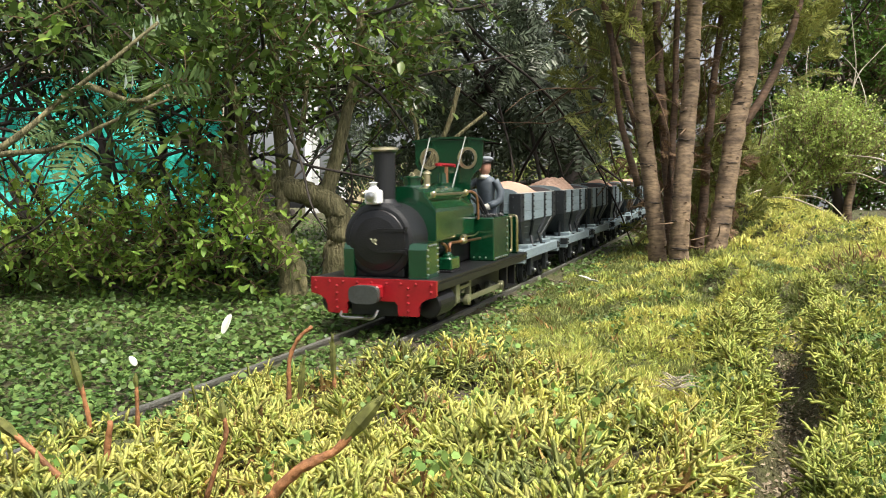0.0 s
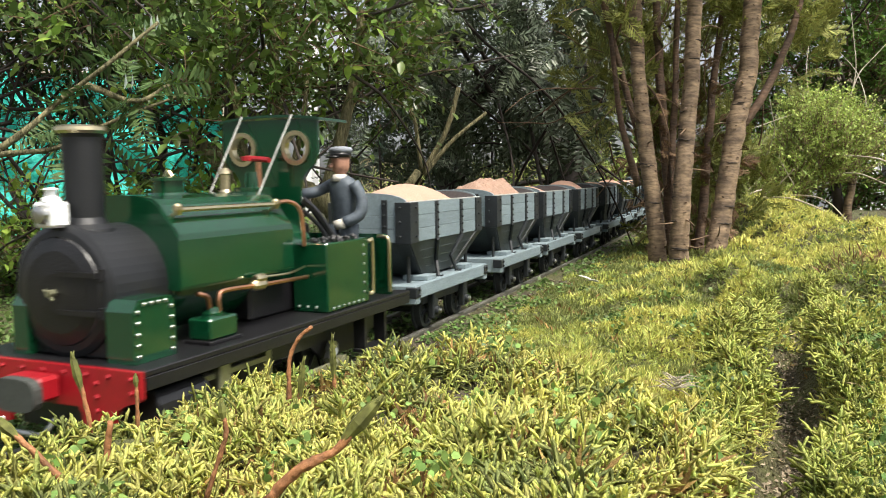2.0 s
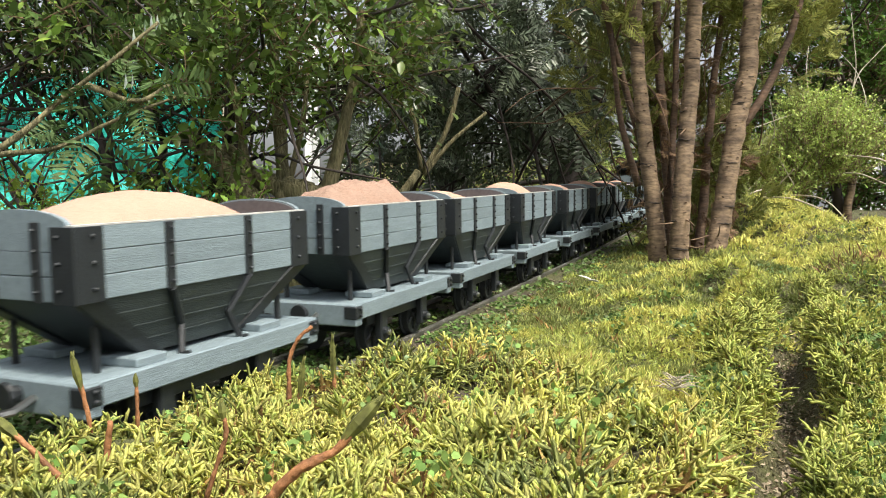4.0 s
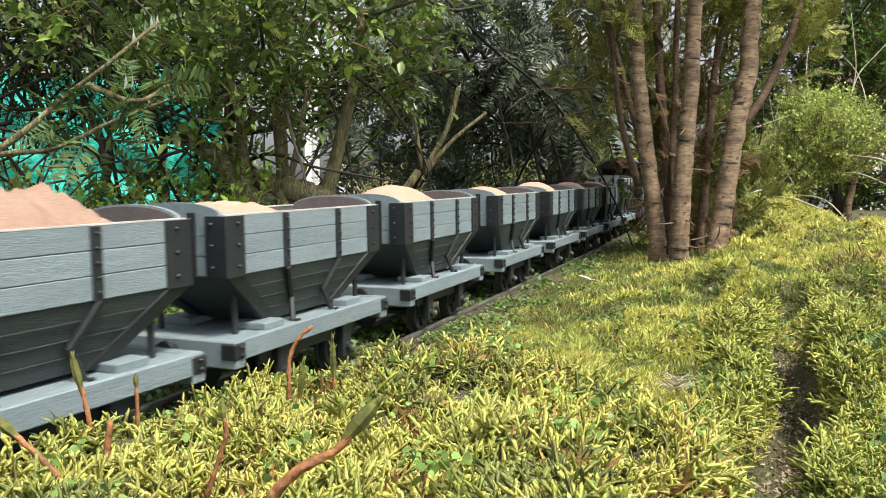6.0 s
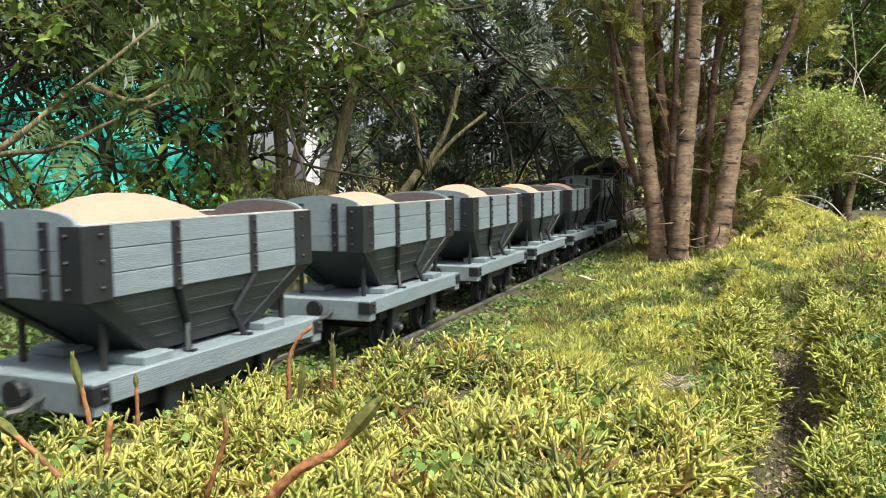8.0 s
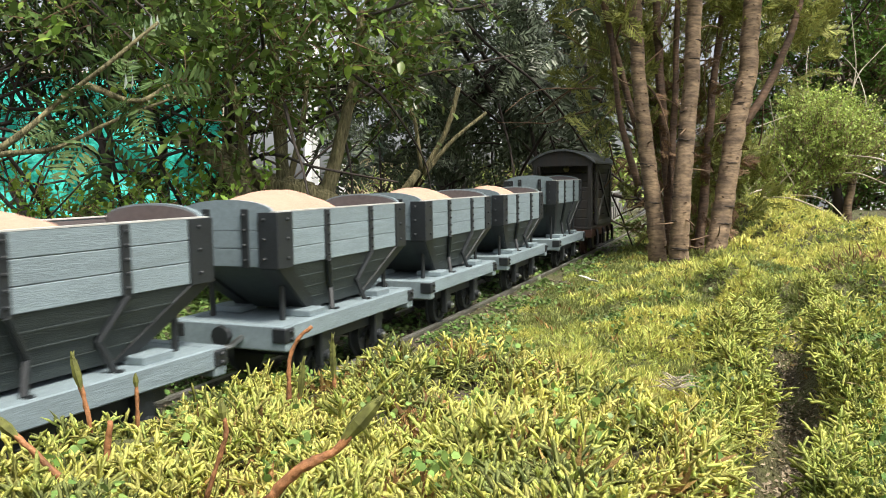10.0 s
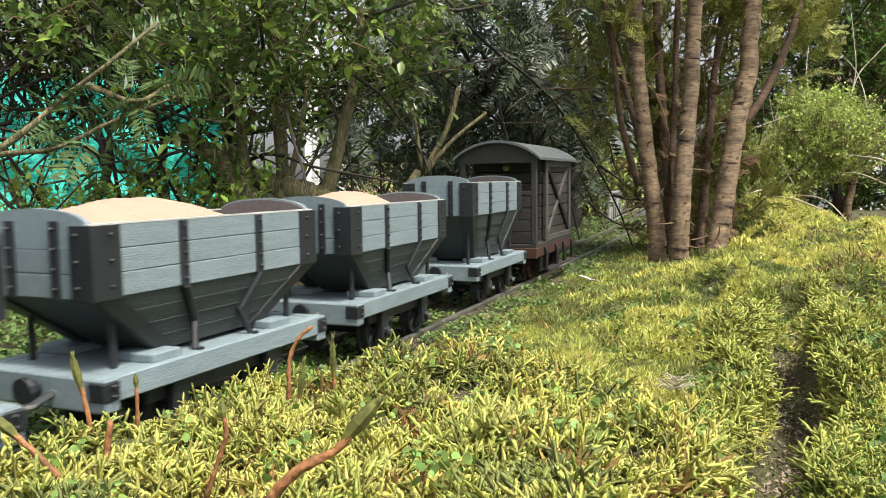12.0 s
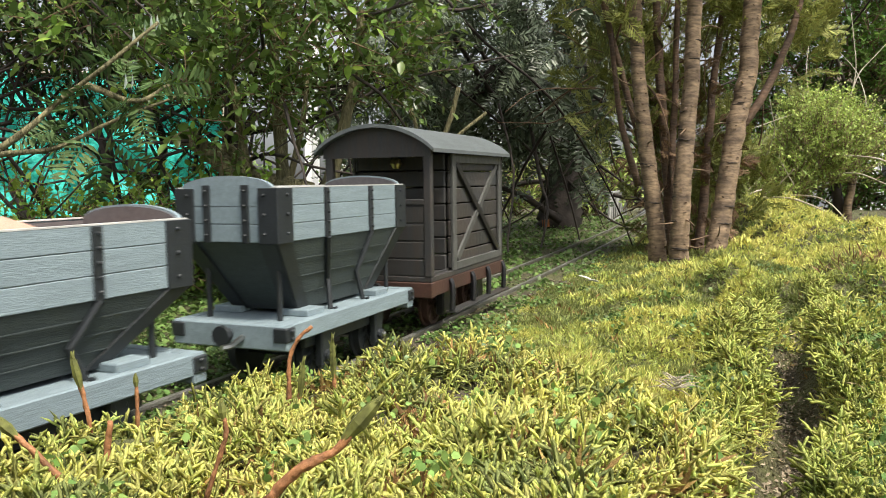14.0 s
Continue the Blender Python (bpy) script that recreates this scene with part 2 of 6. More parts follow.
def frames_of(d, roll):
    """Turns (n, 3, 3) whose third column runs along d, rolled about it."""
    d = d / np.linalg.norm(d, axis=1, keepdims=True)
    ref = np.where(np.abs(d[:, 2:3]) > 0.9, np.array([[1.0, 0, 0]]), np.array([[0, 0, 1.0]]))
    a = np.cross(ref, d)
    a /= np.linalg.norm(a, axis=1, keepdims=True)
    b = np.cross(d, a)
    c, s = np.cos(roll)[:, None], np.sin(roll)[:, None]
    return np.stack([a * c + b * s, b * c - a * s, d], axis=2)


def scatter(name, tv, tf, spots, turns, sizes, mat, smooth=False):
    """One mesh of many copies of a small template."""
    tv, tf = np.array(tv, float), np.array(tf, int)
    v = np.einsum('nij,kj->nki', turns, tv) * sizes[:, None, None] + spots[:, None, :]
    f = tf[None] + (np.arange(len(spots)) * len(tv))[:, None, None]
    return raw_mesh(name, v.reshape(-1, 3), f.reshape(-1, tf.shape[1]), mat, smooth)


# ---------------------------------------------------------------- the line of the railway
def heading(s):
    k = np.clip(s, -9.0, 9.0)
    return radians(21.7) - 0.0036 * k + 0.0011 * k * k - 0.0001 * k ** 3 - 0.003 * np.maximum(0, s - 9.0)


TS = np.linspace(-30, 60, 1801)
TH = heading(TS)
_i0 = 600
TX = np.concatenate([[0], np.cumsum(np.sin((TH[1:] + TH[:-1]) / 2) * 0.05)])
TY = np.concatenate([[0], np.cumsum(np.cos((TH[1:] + TH[:-1]) / 2) * 0.05)])
TX, TY = TX - TX[_i0] - 0.145, TY - TY[_i0] + 8.619
TZ = 0.0366 * TS


def line_pose(s):
    """The pose of a vehicle's centre at s units along the line, +y away from the camera."""
    x, y, z, h = (float(np.interp(s, TS, a)) for a in (TX, TY, TZ, TH))
    return Matrix.Translation((x * U, y * U, z * U)) @ Euler((math.atan(0.0366), 0, -h)).to_matrix().to_4x4()


def beside(s, lat, z=0.0):
    return line_pose(s) @ Vector((lat * U, 0, z * U))


def line_coords(x, y):
    """Distance along and across the line (units) of plan points in metres."""
    i = np.arange(0, len(TS), 10)
    xs, ys = TX[i], TY[i]
    s, l = np.empty(len(x)), np.empty(len(x))
    for a in range(0, len(x), 20000):
        px, py = x[a:a + 20000] / U, y[a:a + 20000] / U
        j = ((px[:, None] - xs) ** 2 + (py[:, None] - ys) ** 2).argmin(1)
        h = TH[i][j]
        dx, dy = px - xs[j], py - ys[j]
        s[a:a + 20000] = TS[i][j] + dx * np.sin(h) + dy * np.cos(h)
        l[a:a + 20000] = dx * np.cos(h) - dy * np.sin(h)
    return s, l


def ramp(v, a, b):
    t = np.clip((v - a) / (b - a), 0, 1)
    return t * t * (3 - 2 * t)


def bumps(x, y, size, seed):
    r = np.random.RandomState(seed)
    z = np.zeros_like(x)
    for k in range(7):
        a, f, p = r.uniform(0, 6.28), r.uniform(0.6, 1.7) / size, r.uniform(0, 6.28)
        z += np.sin((x * math.cos(a) + y * math.sin(a)) * f * 6.28 + p)
    return z / 7


def mound(x, y, cx, cy, rx, ry, h):
    q = ((x - cx) / rx) ** 2 + ((y - cy) / ry) ** 2
    return h * np.exp(-q * q * 0.7)


def ditch_line(y):
    """The ditch's middle and half width at y."""
    return 0.163 + 0.45 * (np.clip(y, 0.15, 0.6) - 0.37) + 0.006 * np.sin(y * 38.0), 0.020 + 0.005 * np.sin(y * 61.0)


def ditch_at(x, y):
    cx, w = ditch_line(y)
    return np.exp(-((x - cx) / w) ** 4) * (1 - ramp(y, 0.52, 0.56))


def cushion_at(x, y, l):
    """How far a spot belongs to the thick moss cushion nearest to the camera."""
    edge = 0.062 + 0.010 * np.sin(y * 45.0)
    return ramp(l, 0.6, 1.3) * (1 - ramp(y + 0.35 * np.maximum(x - 0.02, 0), 0.272, 0.345)) * (1 - ramp(x - edge, 0.0, 0.05))


def hummocks(x, y):
    """Lumps of the mossy bank, -1 to 1."""
    return np.clip(0.9 * bumps(x, y, 0.13, 7) + 0.75 * bumps(x, y, 0.055, 8), -0.6, 1)


def ground_z(x, y):
    """Height of the soil in metres."""
    s, l = line_coords(x, y)
    s = np.clip(s, -12, 40)
    z = 0.0366 * s * U - 0.055 * U + 0.0025 * bumps(x, y, 0.12, 3) * ramp(np.abs(l), 0.5, 1.2)
    bank = ramp(l, 0.7, 2.4) * ramp(y, 0.25, 0.5)
    z = z + 0.007 * bank + 0.016 * hummocks(x, y) * bank * ramp(l, 0.9, 1.8)
    z = z + mound(x, y, 0.285, 0.67, 0.055, 0.085, 0.022) + mound(x, y, 0.185, 0.47, 0.03, 0.05, 0.010)
    # mossy ridge beyond the ditch and behind the stems
    z = z + mound(x, y, 0.49, 1.27, 0.10, 0.15, 0.060) + mound(x, y, 0.50, 1.0, 0.09, 0.11, 0.042) + mound(x, y, 0.46, 0.78, 0.09, 0.10, 0.030) + mound(x, y, 0.345, 0.61, 0.045, 0.05, 0.022)
    z = z + mound(x, y, 0.262, 0.39, 0.065, 0.095, 0.024)
    # thick cushion between the line and the camera
    w = cushion_at(x, y, l)
    z = z * (1 - w) + w * (0.0200 + 0.008 * ramp(x, -0.05, 0.005) - 0.014 * ramp(x, 0.025, 0.085) + 0.006 * bumps(x, y, 0.09, 133) + 0.006 * bumps(x, y, 0.04, 306))
    # ditch with a damp floor, open towards the camera
    return z - 0.036 * ditch_at(x, y)


# ---------------------------------------------------------------- ground and track
def build_ground():
    u = np.linspace(-1, 1, 281)
    gx = np.sinh(u * 8.2) / np.sinh(8.2) * 80 * 0.35 + u * 0.9
    gy = np.sinh(u * 8.2) / np.sinh(8.2) * 80 * 0.35 + u * 0.9 + 0.45
    X, Y = np.meshgrid(gx, gy)
    x, y = X.ravel(), Y.ravel()
    z = ground_z(x, y)
    far = ramp(np.hypot(x, y - 0.5), 1.6, 4.0)
    z = z * (1 - far) + 0.03 * far
    n = len(u)
    i = np.arange(n * n).reshape(n, n)
    f = np.stack([i[:-1, :-1], i[:-1, 1:], i[1:, 1:], i[1:, :-1]], -1).reshape(-1, 4)
    g = raw_mesh("ground", np.stack([x, y, z], 1), f, SOIL, True)
    tagged(g, "damp dark garden soil under moss and creeping leaves", "ground", kind="structure")


build_ground()


def build_track():
    t = thing("railway_track", "model railway track of grey rails on dark half-buried sleepers", "railway track")
    ss = np.arange(-9, 36, 0.25)
    for lat in (-0.308, 0.308):
        bm = bmesh.new()
        prof = [(-0.05, -0.085), (0.05, -0.085), (0.05, -0.07), (0.012, -0.06), (0.012, -0.03), (0.024, -0.022), (0.024, 0.0), (-0.024, 0.0), (-0.024, -0.022), (-0.012, -0.03), (-0.012, -0.06), (-0.05, -0.07)]
        rows = [[bm.verts.new(beside(s, lat + a + (0.024 if lat > 0 else -0.024), b)) for a, b in prof] for s in ss]
        for a, b in zip(rows, rows[1:]):
            for k in range(len(prof)):
                bm.faces.new((a[k], a[(k + 1) % len(prof)], b[(k + 1) % len(prof)], b[k]))
        part("rail", bm, RAILM, t, scale=1.0)
    sl = one_box(-0.62, 0.62, -0.075, 0.075, -0.17, -0.085, bev=0.01)
    first = part("sleeper", sl, SLEEPER, t)
    first.matrix_basis = line_pose(-8.8)
    for i in range(1, 105):
        o = new("sleeper", first.data)
        o.parent = t
        o.matrix_basis = line_pose(-8.8 + i * 0.42)


build_track()


# ---------------------------------------------------------------- hopper wagons
WHEEL_R = 0.175


def wheelset(parent, y, r=WHEEL_R, mat=IRON, lat=0.275):
    bm = bmesh.new()
    for sx in (-1, 1):
        m = at(sx * lat, 0, 0, SIDE if sx > 0 else Matrix.Rotation(radians(-90), 4, 'Y'))
        ring(bm, [(-0.03, r * 1.14), (-0.012, r * 1.14), (-0.008, r), (0.05, r * 0.98), (0.05, r * 0.8), (0.03, r * 0.76), (0.03, r * 0.3), (0.06, r * 0.26)], m, 24)
        for k in range(6):
            a = k * math.pi / 3
            box_m = [(sx * lat + sx * 0.034, math.cos(a) * r * q, math.sin(a) * r * q) for q in (0.25, 0.78)]
            tube(bm, box_m, 0.016, 5)
    tube(bm, [(-0.4, 0, 0), (0.4, 0, 0)], 0.03, 8)
    w = part("wheelset", bm, mat, parent, "black spoked wheels on a steel axle", smooth=False)
    w.matrix_basis = pose(0, y * U, r * U)
    w["radius"] = r
    return w


def hopper_wagon(ztop, zbox, blen, bwid):
    w = thing("hopper_wagon", "grey planked hopper wagon with black iron straps on a flat deck", "wagon", "hopper wagons of the train")
    A, B, D, W, DT = 0.969, 0.409, 1.0, 0.471, 0.4876
    # underframe
    part("deck", one_box(-W + 0.01, W - 0.01, -D + 0.1, D - 0.1, DT - 0.05, DT, bev=0.006), GREY, w)
    for sx in (-1, 1):
        part("solebar", one_box(min(sx * W, sx * (W - 0.09)), max(sx * W, sx * (W - 0.09)), -D + 0.003, D - 0.003, DT - 0.125, DT + 0.004, bev=0.008), GREY, w)
        part("side_frame", one_box(min(sx * 0.33, sx * 0.37), max(sx * 0.33, sx * 0.37), -0.62, 0.62, DT - 0.23, DT - 0.05), IRON, w)
        for y in (-0.42, 0.42):
            bm = one_box(min(sx * 0.36, sx * 0.43), max(sx * 0.36, sx * 0.43), y - 0.06, y + 0.06, 0.10, DT - 0.12, bev=0.012)
            ring(bm, [(0, 0.045), (0.03, 0.042), (0.035, 0.02)], at(sx * 0.43, y, WHEEL_R, SIDE if sx > 0 else Matrix.Rotation(radians(-90), 4, 'Y')), 12)
            part("axle_guard", bm, IRON, w)
            part("axle_end", lathe([(0.034, 0.026), (0.05, 0.024), (0.056, 0.012)], at(sx * 0.43, y, WHEEL_R, SIDE if sx > 0 else Matrix.Rotation(radians(-90), 4, 'Y')), 10), STEEL, w, "bright steel axle end")
    for sy in (-1, 1):
        y0, y1 = sorted((sy * D, sy * (D - 0.1)))
        part("headstock", one_box(-W - 0.004, W + 0.004, y0, y1, 0.316, DT + 0.002, bev=0.01), GREY, w)
        for sx in (-1, 1):
            x0, x1 = sorted((sx * (W + 0.012), sx * (W - 0.1)))
            bm = one_box(x0, x1, *sorted((sy * (D + 0.01), sy * (D - 0.1))), 0.375, DT - 0.012, bev=0.008)
            rivets(bm, [(sx * (W + 0.012), sy * (D - 0.05), z) for z in (0.40, 0.45)], 'x' if sx > 0 else '-x', 0.014, 0.02)
            part("corner_iron", bm, IRON, w)
        bm = lathe([(0, 0.045), (0.05, 0.045), (0.06, 0.075), (0.085, 0.07)], at(0, sy * D, 0.41, BACK if sy > 0 else Matrix.Rotation(radians(90), 4, 'X')), 12)
        part("buffer", bm, IRON, w, "small round black buffer")
        bm = tube(bmesh.new(), [(0.12, sy * D, 0.40), (0.12, sy * (D + 0.12), 0.36), (0.1, sy * (D + 0.2), 0.36)], 0.02, 6)
        part("coupling_hook", bm, STEEL, w)
    wheelset(w, -0.42)
    wheelset(w, 0.42)
    # planked box
    T = 0.035
    ph = (ztop - zbox) / 3
    for k in range(3):
        z0, z1 = zbox + k * ph + 0.0015, zbox + (k + 1) * ph - 0.0015
        for sx in (-1, 1):
            x0, x1 = sorted((sx * B, sx * (B - T)))
            part("side_plank", one_box(x0, x1, -A, A, z0, z1, bev=0.004), GREY, w)
        for sy in (-1, 1):
            y0, y1 = sorted((sy * (A - 0.002), sy * (A - T)))
            if k < 2:
                part("end_plank", one_box(-B + T, B - T, y0, y1, z0, z1, bev=0.004), GREY, w)
            else:
                out = [(-B + T, z0), (B - T, z0)] + [((B - T) * math.cos(a), z1 + 0.085 * math.sin(a)) for a in np.linspace(0, math.pi, 13)]
                part("end_plank", prism(bmesh.new(), out, 'y', y0, y1), GREY, w, "arched top plank")
    bm = bmesh.new()
    for sx in (-1, 1):
        x0, x1 = sorted((sx * (B - T - 0.002), sx * (B - T - 0.012)))
        box(bm, x0, x1, -A + T, A - T, zbox, ztop - 0.012)
    for sy in (-1, 1):
        y0, y1 = sorted((sy * (A - T - 0.002), sy * (A - T - 0.012)))
        out = [(-B + T, zbox), (B - T, zbox)] + [((B - T) * math.cos(a), ztop - 0.014 + 0.085 * math.sin(a)) for a in np.linspace(0, math.pi, 13)]
        prism(bm, out, 'y', y0, y1)
    part("lining", bm, INSIDE, w, "bare brownish inside lining")
    bm = bmesh.new()
    for sx in (-1, 1):
        x0, x1 = sorted((sx * (B + 0.001), sx * (B - T - 0.012)))
        box(bm, x0, x1, -A, A, ztop - 0.002, ztop + 0.006)
    part("rim", bm, RIM, w, "worn pale top edge")
    # tapered lower hopper, its grey darkened for the shade under the box
    zb = DT + 0.03
    bm = bmesh.new()
    top = [bm.verts.new(v) for v in ((-B + 0.01, -A + 0.01, zbox), (B - 0.01, -A + 0.01, zbox), (B - 0.01, A - 0.01, zbox), (-B + 0.01, A - 0.01, zbox))]
    low = [bm.verts.new(v) for v in ((-bwid, -blen, zb), (bwid, -blen, zb), (bwid, blen, zb), (-bwid, blen, zb))]
    bm.faces.new(top)
    bm.faces.new(low[::-1])
    for i in range(4):
        bm.faces.new((top[i], low[i], low[(i + 1) % 4], top[(i + 1) % 4]))
    part("chute", bm, GREY_SHADED, w, "tapered grey chute darkened for shade")

    for sx in (-1, 1):
        for sy in (-1, 1):
            p0, p1 = Vector((sx * (B - 0.008), sy * (A - 0.008), zbox - 0.004)), Vector((sx * (bwid + 0.002), sy * (blen + 0.002), zb))
            bm = bmesh.new()
            for d0, d1, n_ in ((Vector((0, -sy * 0.16, 0)), Vector((0, -sy * 0.13, 0)), Vector((sx * 0.014, 0, -0.006))), (Vector((-sx * 0.14, 0, 0)), Vector((-sx * 0.11, 0, 0)), Vector((0, sy * 0.014, -0.006)))):
                low_ = [bm.verts.new(v) for v in (p0, p0 + d0, p1 + d1, p1)]
                top_ = [bm.verts.new(v.co + n_) for v in low_]
                bm.faces.new(low_[::-1])
                bm.faces.new(top_)
                for i in range(4):
                    bm.faces.new((low_[i], low_[(i + 1) % 4], top_[(i + 1) % 4], top_[i]))
            part("chute_corner_iron", bm, IRON, w)

    def on_side(sx, y, t, off=0.012):
        return Vector((sx * (B * (1 - t) + bwid * t + off), y * (1 - t) + y * blen / A * t, zbox * (1 - t) + zb * t))
    for sx in (-1, 1):
        for k in range(1, 4):          # plank joints of the chute
            t = k / 4
            bm = tube(bmesh.new(), [on_side(sx, -A, t, 0.001), on_side(sx, A, t, 0.001)], 0.004, 4)
            part("chute_batten", bm, GREY_SHADED, w)
        for y in (-0.34, 0.34):
            x0, x1 = sorted((sx * (B - 0.001), sx * (B + 0.018)))
            bm = one_box(x0, x1, y - 0.03, y + 0.03, zbox - 0.004, ztop - 0.004, bev=0.004)
            rivets(bm, [(sx * (B + 0.018), y, z) for z in np.linspace(zbox + 0.04, ztop - 0.04, 5)], 'x' if sx > 0 else '-x', 0.012, 0.016)
            part("side_strap", bm, IRON, w)
            bm = bmesh.new()
            a, b = on_side(sx, y, 0.0), on_side(sx, y * 0.9, 0.62)
            c = Vector((sx * (bwid + 0.1), y * 0.75, DT + 0.004))
            tube(bm, [a, b, c, c + Vector((sx * 0.05, 0, 0))], 0.022, 6)
            part("strap_leg", bm, IRON, w)
        x0, x1 = sorted((sx * 0.17, sx * (bwid + 0.14)))
        for y in (-0.52, 0.52):
            part("bearer", one_box(x0, x1, y - 0.11, y + 0.11, DT + 0.001, DT + 0.05), GREY, w)
    for sy in (-1, 1):
        for sx in (-1, 1):
            bm = bmesh.new()
            x0, x1 = sorted((sx * (B - 0.14), sx * (B + 0.016)))
            y0, y1 = sorted((sy * (A - 0.001), sy * (A + 0.016)))
            box(bm, x0, x1, y0, y1, zbox - 0.006, ztop - 0.002, 0.003)
            x0, x1 = sorted((sx * (B - 0.001), sx * (B + 0.016)))
            y0, y1 = sorted((sy * (A - 0.17), sy * (A + 0.001)))
            box(bm, x0, x1, y0, y1, zbox - 0.006, ztop - 0.002, 0.003)
            zs = np.linspace(zbox + 0.06, ztop - 0.05, 3)
            rivets(bm, [(sx * (B + 0.016), sy * (A - 0.10), z) for z in zs], 'x' if sx > 0 else '-x', 0.013, 0.016)
            rivets(bm, [(sx * (B - 0.09), sy * (A + 0.016), z) for z in zs], 'y' if sy > 0 else '-y', 0.013, 0.016)
            part("corner_strap", bm, IRON, w)
            bm = bmesh.new()
            p0, p1 = Vector((sx * (B - 0.005), sy * (A - 0.005), zbox)), Vector((sx * bwid, sy * blen, zb))
            q = [bm.verts.new(v) for v in (p0 + Vector((sx * .012, sy * -.15, 0)), p0 + Vector((sx * .014, sy * .014, 0)), p0 + Vector((sx * -.14, sy * .012, 0)))]
            r = [bm.verts.new(v) for v in (p1 + Vector((sx * .012, sy * -.13, 0)), p1 + Vector((sx * .014, sy * .014, 0)), p1 + Vector((sx * -.12, sy * .012, 0)))]
            bm.faces.new((q[0], q[1], r[1], r[0]))
            bm.faces.new((q[1], q[2], r[2], r[1]))
            bm.faces.new((q[0], r[0], r[2], q[2]))
            bm.faces.new(q)
            bm.faces.new(r)
            part("chute_corner", bm, IRON, w)
            x = sx * 0.16
            bm = one_box(x - 0.028, x + 0.028, *sorted((sy * (A - 0.002), sy * (A + 0.016))), zbox - 0.005, ztop + 0.02, bev=0.003)
            rivets(bm, [(x, sy * (A + 0.016), z) for z in np.linspace(zbox + 0.05, ztop - 0.02, 4)], 'y' if sy > 0 else '-y', 0.012, 0.016)
            part("end_strap", bm, IRON, w)
            bm = tube(bmesh.new(), [(sx * 0.3, sy * (A * 0.62 + blen * 0.38), zbox - (zbox - zb) * 0.38), (sx * 0.3, sy * (A * 0.62 + blen * 0.38), DT)], 0.02, 6)
            part("end_prop", bm, IRON, w)
    return w


def sand_heap(zrim, peak, shift, half, rough, seed, label):
    """A heap filling the box, highest at shift along the wagon."""
    r = np.random.RandomState(seed)
    n, m = 61, 31
    gx, gy = np.linspace(-0.36, 0.36, m), np.linspace(-0.92, 0.92, n)
    X, Y = np.meshgrid(gx, gy)
    e = np.clip(1 - (X / 0.40) ** 2, 0, 1) * np.clip(1 - ((Y - shift) / half) ** 2, 0, 1)
    Z = zrim - 0.16 + (peak + 0.16) * e ** 0.7
    Z += rough * (bumps(X.ravel(), Y.ravel(), 0.32, seed).reshape(X.shape) * 0.07 + bumps(X.ravel(), Y.ravel(), 0.13, seed + 1).reshape(X.shape) * 0.04) * np.minimum(1, e * 3)
    Z += r.uniform(-0.004, 0.004, Z.shape)
    i = np.arange(n * m).reshape(n, m)
    f = np.stack([i[:-1, :-1], i[:-1, 1:], i[1:, 1:], i[1:, :-1]], -1).reshape(-1, 4)
    v = np.stack([X.ravel(), Y.ravel(), Z.ravel()], 1)
    # skirt down to the bottom of the chute, so that the heap is solid
    edge = np.concatenate([i[0, :], i[1:, -1], i[-1, -2::-1], i[-2:0:-1, 0]])
    lowv = v[edge] * np.array([0.55, 0.5, 0]) + np.array([0, 0, 0.62])
    k = len(edge)
    f2 = np.array([[edge[a], edge[(a + 1) % k], len(v) + (a + 1) % k, len(v) + a] for a in range(k)])
    ob = raw_mesh("sand_heap", np.concatenate([v, lowv]) * U, np.concatenate([f, f2]), SAND_DAMP if rough >= 1 else SAND, True)
    return tagged(ob, label, "sand", "sand loads in the wagons")


# ---------------------------------------------------------------- saddle tank locomotive
def handrail(bm, pts, r=0.014):
    return tube(bm, spline(pts, 4), r, 7)


